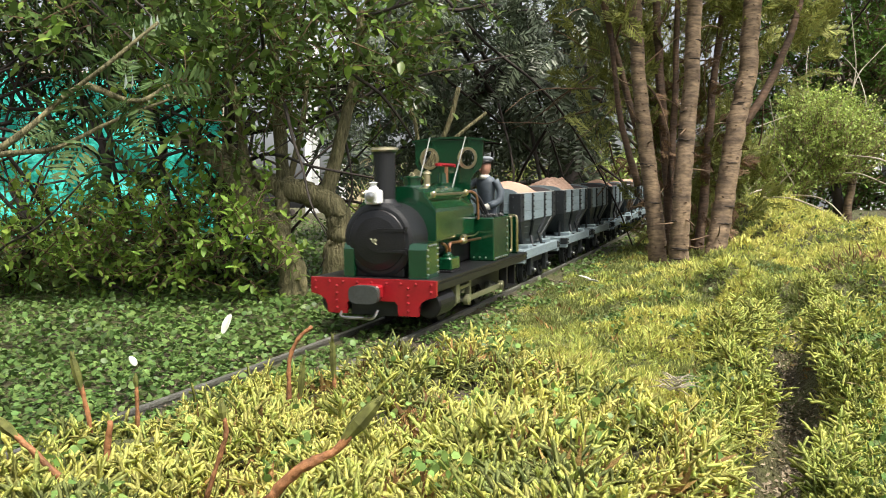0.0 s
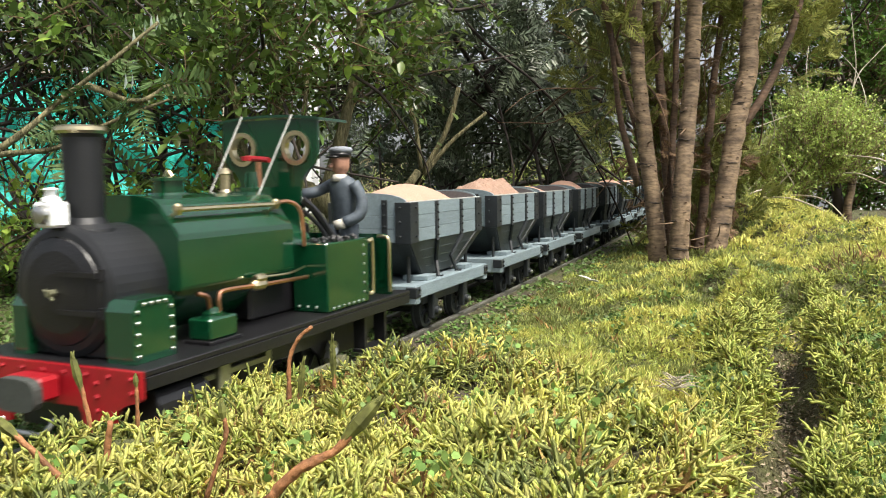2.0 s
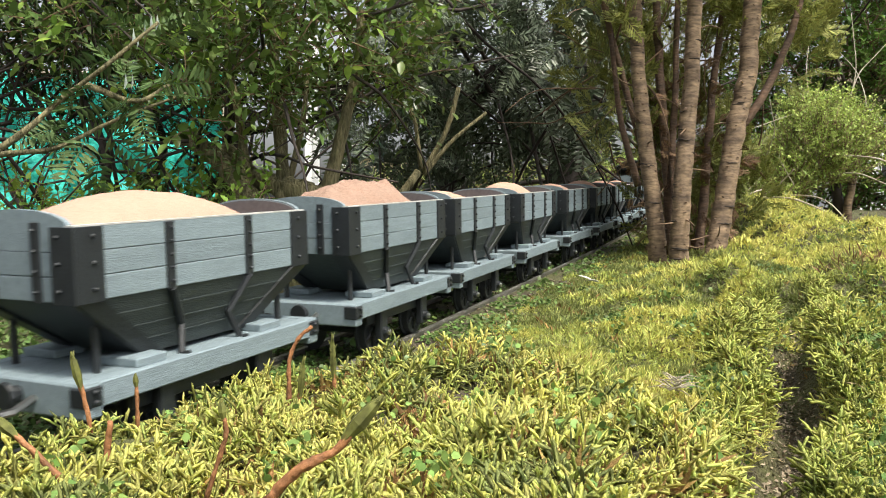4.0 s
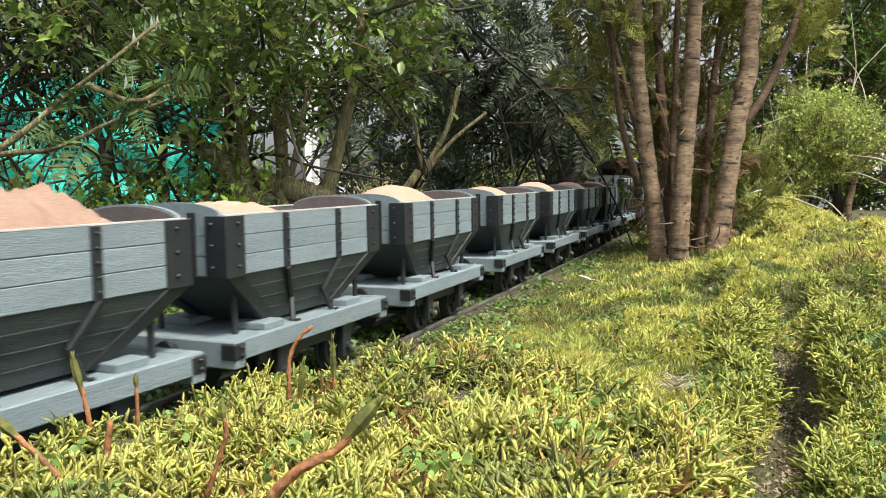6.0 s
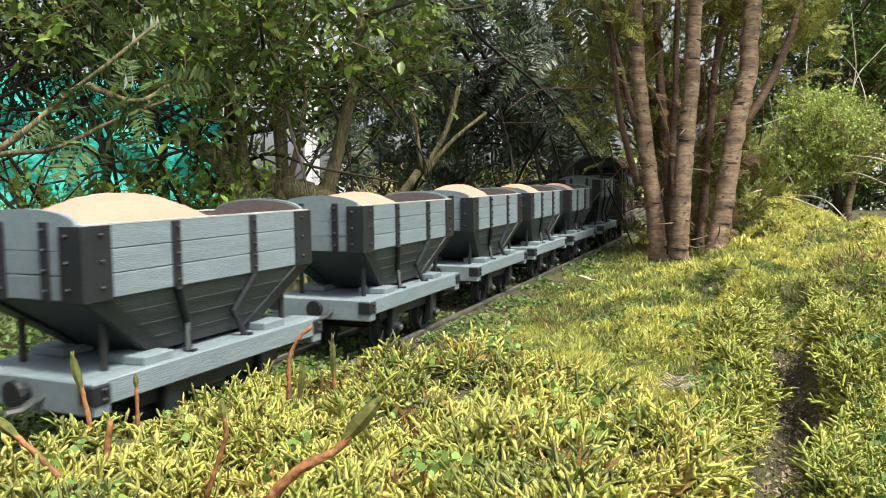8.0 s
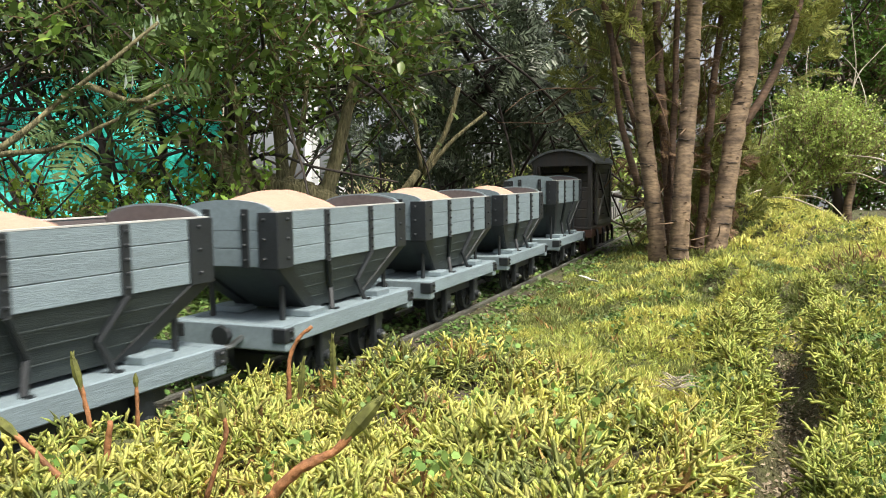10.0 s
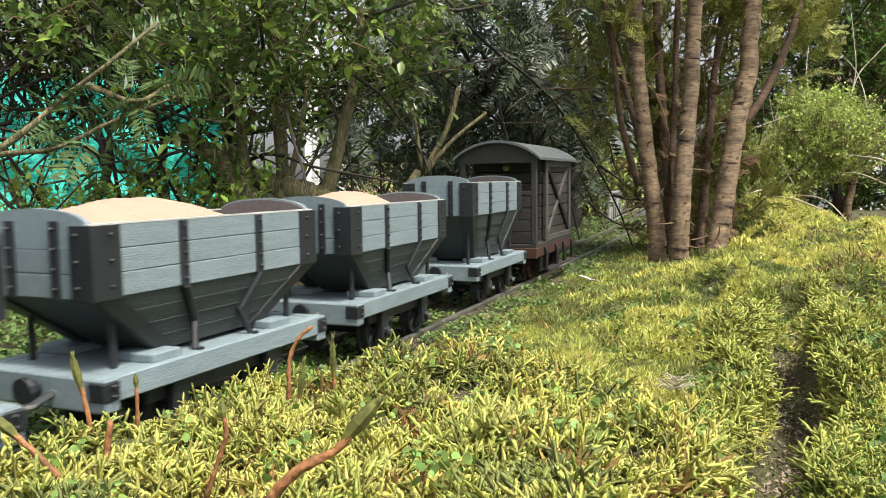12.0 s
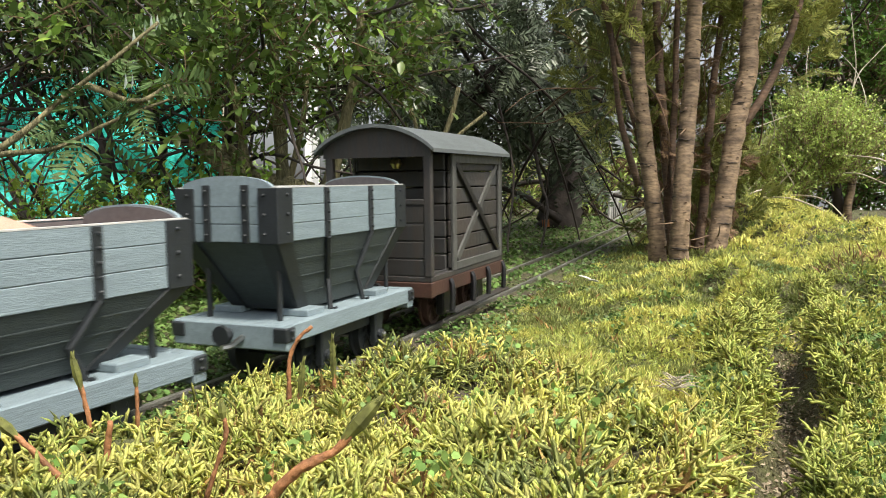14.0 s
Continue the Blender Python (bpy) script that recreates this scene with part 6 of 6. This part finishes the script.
def conifer():
    rng = np.random.RandomState(65)
    t = thing("multi_stemmed_conifer", "clump of ringed brown conifer stems with golden-green sprays", "tree")
    for pts, r0, r1 in (([(0.2694, 0.9800, 0.0040), (0.2628, 0.9800, 0.0745), (0.2512, 0.9900, 0.1802), (0.2440, 1.0000, 0.2727), (0.2404, 1.0100, 0.4081)], .0118, .0078),
                        ([(0.2845, 0.9500, 0.0051), (0.2861, 0.9500, 0.0748), (0.2956, 0.9600, 0.1773), (0.3040, 0.9700, 0.2739), (0.3077, 0.9800, 0.3985)], .0122, .0085),
                        ([(0.3335, 0.9700, 0.0133), (0.3471, 0.9800, 0.0745), (0.3643, 0.9900, 0.1731), (0.3819, 1.0000, 0.2587), (0.3968, 1.0100, 0.4081)], .0132, .0108)):
        limb("stem", t, pts, r0, r1, BARK, rng, 16, 9, .022, "ringed reddish-brown stem")
        bark_detail(t, pts, r0, r1, rng)
    for pts, r in (([(0.3066, 1.0500, 0.0134), (0.3000, 1.0600, 0.1342), (0.2917, 1.0800, 0.2953), (0.2913, 1.1000, 0.4294)], .008), ([(0.3406, 1.0500, 0.0134), (0.3564, 1.0700, 0.1347), (0.3668, 1.0800, 0.2498), (0.3923, 1.1000, 0.4141)], .007),
                   ([(0.2525, 1.0200, 0.1106), (0.2319, 1.0300, 0.1913), (0.2180, 1.0400, 0.3093)], .005), ([(0.3679, 1.0000, 0.1740), (0.4025, 1.0000, 0.2235), (0.4449, 1.0200, 0.3050), (0.4692, 1.0300, 0.3860)], .006),
                   ([(0.3097, 1.0000, 0.0312), (0.3047, 1.0500, 0.1338), (0.3097, 1.0600, 0.2393), (0.3139, 1.0700, 0.3977)], .006), ([(0.2783, 1.0300, 0.0296), (0.2683, 1.0400, 0.1333), (0.2395, 1.0500, 0.2452), (0.2065, 1.0600, 0.3727)], .006)):
        limb("stem", t, pts, r, r * .6, BARK_RED, rng)
    cl = [((0.2350, 1.1000, 0.2761), (.05,.07,.14)), ((0.3209, 1.1300, 0.3288), (.10,.08,.12)), ((0.4354, 1.0500, 0.3262), (.08,.08,.10)), ((0.2925, 1.0000, 0.4325), (.22,.18,.07)), ((0.4039, 1.1500, 0.3331), (.08,.06,.12)), ((0.1946, 1.0000, 0.3842), (.08,.08,.08))]
    tv = [cypress_template(k) for k in range(3)]
    spray_twigs("sprays", t, tv, cl, 800, .048, CYPRESS, rng, up=0.8, label="golden green scaly sprays")
    inner = [((0.3450, 1.1200, 0.1370), (.075,.05,.13)), ((0.4411, 1.1500, 0.1139), (.03,.05,.07))]
    spray_twigs("sprays", t, tv, inner, 420, .036, CYPRESS, rng, up=0.9)
    wild_branches(t, inner + cl[:2], 60, .0016, TWIG, rng, .16)
    spray_twigs("dry_sprays", t, [cypress_template(9)], [((0.3331, 1.0800, 0.1121), (.075,.05,.17))], 300, .024, material("dead_brown_spray", (0.2, 0.12, 0.06), 0.8, var=0.3, scale=30, island=0.4), rng, up=-0.4, label="dead brown sprays")


def light_bush():
    rng = np.random.RandomState(66)
    t = thing("bright_bush", "rounded light green conifer bush behind the mossy mounds", "shrub")
    limb("trunk", t, [(0.8215, 1.6200, 0.0098), (0.8138, 1.6200, 0.0795), (0.7937, 1.6200, 0.1835)], .016, .008, BARK_DARK, rng)
    limb("trunk", t, [(0.8286, 1.6000, 0.0107), (0.8210, 1.6000, 0.0796), (0.8515, 1.6200, 0.1835)], .012, .006, BARK, rng)
    cl = [((0.7369, 1.5500, 0.1902), (.09,.08,.075)), ((0.6610, 1.5500, 0.1240), (.055,.07,.045)), ((0.8289, 1.6000, 0.2050), (.05,.08,.06)), ((0.7478, 1.6000, 0.2503), (.06,.06,.04)), ((0.6084, 1.5000, 0.0799), (.05,.05,.03)), ((0.7154, 1.5800, 0.2706), (.02,.03,.03)), ((0.8045, 1.6000, 0.2617), (.02,.03,.03)), ((0.6157, 1.5500, 0.1682), (.02,.03,.025))]
    leaf_twigs("leaves", t, cl, 2100, .05, .0075, 13, BUSHM, rng, up=1.3, label="upright twigs of small bright green leaves")
    wild_branches(t, cl, 14, .002, TWIG_PALE, rng, .2)


def far_hedge(name, label, clumps, n, leaf, mat, seed, per=12, length=.16):
    rng = np.random.RandomState(seed)
    t = thing(name, label, "hedge")
    leaf_twigs("leaves", t, clumps, n, length, leaf, per, mat, rng, stem=.003)
    wild_branches(t, clumps, 26, .008, BARK_DARK, rng, 1.0)


forked_tree()
side_shrub()
near_branch()
yew_tree()
conifer()
light_bush()
# hedge and shrubbery leaves carry the sunlight in their colour
far_hedge("tall_hedge", "tall dense dark green hedge in the distance", [((1.2489, 2.6000, 0.4823), (.30,.25,.42)), ((1.1904, 2.8000, 0.3152), (.25,.2,.35)), ((1.4524, 2.5000, 0.3789), (.3,.3,.5)), ((1.3078, 2.6000, 1.0250), (.6,.4,.3))], 4000, .021, HEDGE_SUNLIT, 71, length=.10)
far_hedge("background_shrubbery", "dark shrubbery filling the distance between the trees", [((-0.8238, 2.4000, 0.5360), (.7,.25,.22)), ((-0.1670, 2.8000, 0.5523), (.5,.2,.16)), ((0.4605, 3.0000, 0.4435), (.4,.2,.14)), ((0.8885, 3.0000, 0.4378), (.4,.3,.5)), ((-0.5283, 2.6000, 0.1507), (.35,.2,.12)), ((-1.1296, 2.3000, -0.0051), (.5,.2,.2))], 420, .022, HEDGE_SUNLIT, 72, length=.2)

far_hedge("low_shrub", "low bright green shrub growing behind the yew", [((0.21, 2.35, 0.13), (.16, .1, .07)), ((0.44, 2.2, 0.14), (.12, .1, .10)), ((-0.14, 2.2, 0.11), (.12, .1, .06))], 420, .02, BUSHM, 73, per=9, length=.09)


# ---------------------------------------------------------------- behind the shrubs
def netting():
    t = thing("windbreak_netting", "creased teal windbreak netting hung behind the shrubs", "netting")
    n, m = 90, 50
    a, b = Vector((-1.2971, 1.7500, 0.3794)), Vector((-0.4696, 1.7000, 0.3626))
    gx, gz = np.linspace(0, 1, n), np.linspace(0, 1, m)
    X, Z = np.meshgrid(gx, gz)
    x = a.x + (b.x - a.x) * X
    y = a.y + (b.y - a.y) * X + 0.03 * bumps(X.ravel(), Z.ravel() * 0.35, 0.11, 81).reshape(X.shape) + 0.02 * bumps(X.ravel(), Z.ravel(), 0.05, 82).reshape(X.shape)
    z = a.z - Z * (0.42 + 0.02 * np.sin(X * 9)) - 0.012 * np.sin(X * 14) * (1 - Z)
    i = np.arange(n * m).reshape(m, n)
    f = np.stack([i[:-1, :-1], i[:-1, 1:], i[1:, 1:], i[1:, :-1]], -1).reshape(-1, 4)
    s = raw_mesh("sheet", np.stack([x.ravel(), y.ravel(), z.ravel()], 1), f, NETTING, True)
    so = s.modifiers.new("thick", 'SOLIDIFY')
    so.thickness = 0.002
    s.parent = t
    part("batten", tube(bmesh.new(), [a + Vector((0, .006, .002)), b + Vector((0, .006, .002))], .006, 6), TWIG_PALE, t, "pale wooden top batten", scale=1.0)
    for k in (0.02, 0.5, 0.98):
        p = a.lerp(b, k)
        part("post", tube(bmesh.new(), [p + Vector((0, .02, .02)), Vector((p.x, p.y + .02, -0.05))], .012, 8), TWIG_PALE, t, scale=1.0)


def garden_furniture():
    o = thing("white_post", "white plastic garden post beyond the shrubs", "post", "white posts")
    part("shaft", box(bmesh.new(), -.014, .014, -.014, .014, -.1, .75, .003), PVC, o, scale=1.0)
    part("cap", box(bmesh.new(), -.02, .02, -.02, .02, .751, .775, .004), PVC, o, scale=1.0)
    p = Vector((-0.4061, 3.2000, 0.0516))
    o.matrix_basis = Matrix.Translation((p.x, p.y, 0.03))
    for q in ((-0.5607, 3.3000, 0.0506), (0.2607, 3.6000, 0.0475), (-0.5460, 3.4000, 0.0495)):
        copy_thing(o, Matrix.Translation((q[0], q[1], 0.03)))
    w = thing("cream_shed", "small cream rendered garden shed in the distance", "shed")
    p = Vector((-0.3327, 3.9000, 0.0444))
    part("wall", box(bmesh.new(), p.x - .14, p.x + .14, p.y, p.y + .5, -.05, .32, .004), CREAM, w, scale=1.0)
    part("roof", box(bmesh.new(), p.x - .17, p.x + .17, p.y - .03, p.y + .53, .321, .345, .004), VANROOF, w, scale=1.0)
    s = thing("yellow_stake", "thin yellow garden stake pushed into the soil", "stake")
    p = Vector((-0.3827, 1.3500, -0.0166))
    part("shaft", box(bmesh.new(), p.x - .006, p.x + .006, p.y - .004, p.y + .004, -.02, .11, .001), material("yellow_plastic", (0.6, 0.4, 0.04), 0.5, var=0.2), s, scale=1.0)
    s = thing("blue_tub", "small blue and white plastic tub on the soil", "tub")
    p = Vector((-0.3616, 1.4000, -0.0204))
    bm = ring(bmesh.new(), [(0, .02), (.065, .026), (.066, .029), (.072, .029), (.072, .024), (.01, .018)], Matrix.Translation((p.x, p.y, .005)), 18)
    part("body", bm, material("blue_plastic", (0.12, 0.2, 0.45), 0.5, var=0.2), s, scale=1.0)
    h = thing("distant_house", "pale distant house with white window beyond the bush", "house")
    p = Vector((4.9329, 9.0000, 0.3135))
    part("wall", box(bmesh.new(), p.x - .5, p.x + 1.2, p.y, p.y + 1.5, -.1, 1.2, .01), PVC, h, scale=1.0)
    part("roof", prism(bmesh.new(), [(p.x - .6, 1.201), (p.x + 1.3, 1.201), (p.x + 0.35, 2.0)], 'y', p.y - .1, p.y + 1.6), STONE, h, scale=1.0)
    win = part("window", box(bmesh.new(), p.x + .02, p.x + .32, p.y - .02, p.y - .001, .3, .62, .004), PVC, h, scale=1.0)
    part("pane", box(bmesh.new(), p.x + .05, p.x + .29, p.y - .024, p.y - .021, .33, .59), BLACK, win, scale=1.0)


def truss_bridge():
    t = thing("truss_bridge", "small weathered grey model truss bridge carrying the line", "bridge")
    for lat in (-0.85, 0.85):
        bm = bmesh.new()
        n = 8
        s0, ds = 18.0, 0.65
        low = [beside(s0 + i * ds, lat, 0.0) for i in range(n + 1)]
        top = [beside(s0 + (i + 0.5 if i == 0 else i - 0.5 if i == n else i) * ds, lat, 0.93) for i in range(n + 1)]
        tube(bm, low, .0035, 5)
        tube(bm, top, .0035, 5)
        for i in range(n + 1):
            tube(bm, [low[i], top[i]], .003 if i not in (0, n) else .0045, 5)
            if i < n:
                tube(bm, [low[i], top[i + 1]] if i % 2 else [top[i], low[i + 1]], .002, 5)
        part("side_truss", bm, GIRDER, t, scale=1.0)
    bm = bmesh.new()
    rows = [[bm.verts.new(beside(s, lat, z)) for lat, z in ((-0.82, -0.13), (0.82, -0.13), (0.82, -0.2), (-0.82, -0.2))] for s in np.arange(18.0, 23.4, 0.5)]
    for a, b in zip(rows, rows[1:]):
        for k in range(4):
            bm.faces.new((a[k], a[(k + 1) % 4], b[(k + 1) % 4], b[k]))
    part("bridge_deck", bm, GIRDER, t, scale=1.0)


netting()
garden_furniture()
truss_bridge()


# ---------------------------------------------------------------- small things in the moss
def seedling(pts, r0, r1, tip, seed):
    """An upright brown shoot with an olive scaly tip."""
    rng = np.random.RandomState(seed)
    t = thing("brown_shoot", "thin orange-brown conifer seedling shoot standing in moss", "shoot", "shoots in the moss")
    limb("stem", t, pts, r0 * .55, r1 * .55, SHOOT_STEM, rng, 7, 5, .25)
    r1 = r1 * .5
    if tip:
        a, b = Vector(pts[-2]), Vector(pts[-1])
        d = (b - a).normalized()
        bm = bmesh.new()
        tube(bm, [b - d * tip * .3, b + d * tip * .2, b + d * tip * .6, b + d * tip], (r1, r1 * 2.1, r1 * 1.7, r1 * .3), 6)
        scales = []
        for k in range(9):
            q = b + d * tip * (k / 10)
            o = d.orthogonal().normalized()
            o.rotate(Matrix.Rotation(k * 2.4, 3, d))
            scales.append(tube(bmesh.new(), [q, q + (o * .8 + d * 1.2) * tip * .16], (r1 * 1.1, r1 * .15), 4))
        top = part("tip", bm, SHOOT_TIP, t, "olive green scaly tip", scale=1.0)
        for sb in scales:
            part("scale", sb, SHOOT_TIP, top, scale=1.0)


seedling([(-0.0902, 0.2000, 0.0229), (-0.0914, 0.2000, 0.0317), (-0.0934, 0.2000, 0.0398)], .0012, .0011, .008, 1)
seedling([(-0.0824, 0.2100, 0.0244), (-0.0825, 0.2100, 0.0337), (-0.0827, 0.2100, 0.0368)], .0011, .0008, .003, 2)
seedling([(-0.0837, 0.1700, 0.0246), (-0.0897, 0.1700, 0.0309), (-0.0945, 0.1700, 0.0353)], .0014, .0012, .006, 3)
seedling([(-0.0774, 0.1800, 0.0210), (-0.0779, 0.1800, 0.0277), (-0.0771, 0.1800, 0.0350)], .0016, .0013, .0, 4)
seedling([(-0.0497, 0.2400, 0.0105), (-0.0474, 0.2400, 0.0264), (-0.0473, 0.2400, 0.0370), (-0.0444, 0.2400, 0.0440), (-0.0402, 0.2400, 0.0478)], .0016, .0010, .0, 5)
seedling([(-0.0462, 0.2500, 0.0130), (-0.0459, 0.2500, 0.0240), (-0.0457, 0.2500, 0.0259)], .0016, .0012, .011, 6)
seedling([(-0.0346, 0.2500, 0.0111), (-0.0348, 0.2500, 0.0240), (-0.0351, 0.2500, 0.0323)], .0013, .0011, .012, 7)
seedling([(-0.0310, 0.1350, 0.0329), (-0.0250, 0.1350, 0.0389), (-0.0191, 0.1350, 0.0419), (-0.0156, 0.1350, 0.0459)], .0018, .0015, .008, 8)
seedling([(-0.0429, 0.1400, 0.0315), (-0.0407, 0.1400, 0.0383), (-0.0391, 0.1400, 0.0435), (-0.0396, 0.1400, 0.0471)], .0009, .0008, .003, 9)


def fallen_twig(pts, r, mat, seed):
    rng = np.random.RandomState(seed)
    t = tagged(limb("fallen_twig", None, pts, r, r * .5, mat, rng, 7, 6, .2), "dead twig lying across the moss", "twig", "fallen twigs")
    return t


fallen_twig([(-0.0204, 0.1950, 0.0270), (-0.0035, 0.2000, 0.0266), (0.0140, 0.2000, 0.0246), (0.0263, 0.2050, 0.0251), (0.0403, 0.2100, 0.0268)], .0012, TWIG, 21)
fallen_twig([(0.0052, 0.2000, 0.0261), (0.0081, 0.2000, 0.0288), (0.0140, 0.2000, 0.0317)], .0008, TWIG, 22)
fallen_twig([(0.5176, 1.3000, 0.0991), (0.5294, 1.2000, 0.0963), (0.5410, 1.1000, 0.0733), (0.5248, 1.0000, 0.0492)], .0018, TWIG_PALE, 23)
fallen_twig([(0.5269, 1.3000, 0.0991), (0.5502, 1.2800, 0.1263), (0.5592, 1.2600, 0.1436)], .0018, TWIG_PALE, 24)
fallen_twig([(0.5547, 1.3000, 0.1038), (0.5810, 1.2000, 0.0937), (0.5894, 1.1000, 0.0338)], .0014, TWIG_PALE, 25)


def petal(p, d, size, name="fallen_petal", label="white fallen petal on the creeping leaves"):
    n = 12
    bm = bmesh.new()
    c = bm.verts.new((0, 0, 0))
    rim = [bm.verts.new((math.cos(a) * .45, math.sin(a) * 1.0, .12 * math.cos(a) ** 2)) for a in np.linspace(0, 2 * math.pi, n, endpoint=False)]
    for i in range(n):
        bm.faces.new((c, rim[i], rim[(i + 1) % n]))
    ob = part(name, bm, material("white_petal", (0.55, 0.56, 0.48), 0.6, var=0.15, scale=90), None, scale=size)
    so = ob.modifiers.new("thick", 'SOLIDIFY')
    so.thickness = .0004
    ob.matrix_basis = Matrix.Translation(p) @ pose(0, 0, 0, *d)
    tagged(ob, label, "petal", "fallen petals")


petal((-0.1380, 0.5000, 0.0095), (60, 0, -30), .0070)
petal((-0.1590, 0.4000, 0.0052), (25, 10, 40), .0045)
petal((0.1410, 0.7800, 0.0137), (15, 0, 60), .0070)
petal((0.1456, 0.7600, 0.0122), (10, 20, 100), .0060)


def seed_tuft(p, n, size, seed):
    rng = np.random.RandomState(seed)
    bm = bmesh.new()
    for _ in range(n):
        a = rng.uniform(0, 6.28)
        q = Vector(p) + Vector(rng.normal(0, size * .15, 3))
        d = Vector((math.cos(a), math.sin(a), rng.uniform(-.1, .5)))
        tube(bm, [q, q + d * size * .5 + Vector((0, 0, size * .1)), q + d * size], (.0004, .0003, .0001), 4)
    o = part("dry_tuft", bm, TWIG_PALE, None, scale=1.0)
    tagged(o, "dry whitish tuft of dead moss on the bank", "tuft")


seed_tuft((0.1073, 0.3600, 0.0026), 26, .010, 31)


def bank_stones():
    rng = np.random.RandomState(91)
    for p, s in (((0.2631, 0.5600, -0.0368), (.012, .012, .022)), ((0.2438, 0.5500, -0.0447), (.014, .012, .012)), ((0.3340, 0.6200, -0.0068), (.022, .02, .012))):
        bm = bmesh.new()
        bmesh.ops.create_icosphere(bm, subdivisions=3, radius=1.0)
        for v in bm.verts:
            c = v.co.copy()
            v.co = Vector([math.copysign(abs(k) ** 0.6, k) for k in c]) * (1 + 0.12 * noise.noise(c * 2 + Vector(p) * 9))
            v.co = Vector((v.co.x * s[0], v.co.y * s[1], v.co.z * s[2]))
        o = part("bank_stone", bm, STONE, None, scale=1.0, smooth=True)
        o.matrix_basis = Matrix.Translation(p)
        tagged(o, "brown weathered stone set in the mossy bank", "stone", "stones of the bank")


bank_stones()


def dead_clump():
    rng = np.random.RandomState(95)
    n = 1500
    c = np.array((0.3356, 0.6200, 0.0180))
    q = rng.normal(0, 1, (n, 3))
    q /= np.linalg.norm(q, axis=1, keepdims=True)
    p = c + q * np.array([.03, .025, .018])
    d = q + rng.normal(0, .7, (n, 3)) + np.array([0, 0, -.5])
    blade = rhomb_fan([((0, 0, 0), (0.08, 0.05, 0.5), 0.03), ((0.08, 0.05, 0.5), (0, 0, 1.0), 0.025)])
    ob = scatter("dead_moss", *blade, p, frames_of(d, rng.uniform(0, 6.28, n)), rng.uniform(.012, .024, n), material("rusty_dead_moss", (0.22, 0.12, 0.06), 0.8, var=0.3, scale=30, island=0.4))
    tagged(ob, "rusty brown clump of dead hanging moss", "moss", kind="stuff")


dead_clump()


motions()
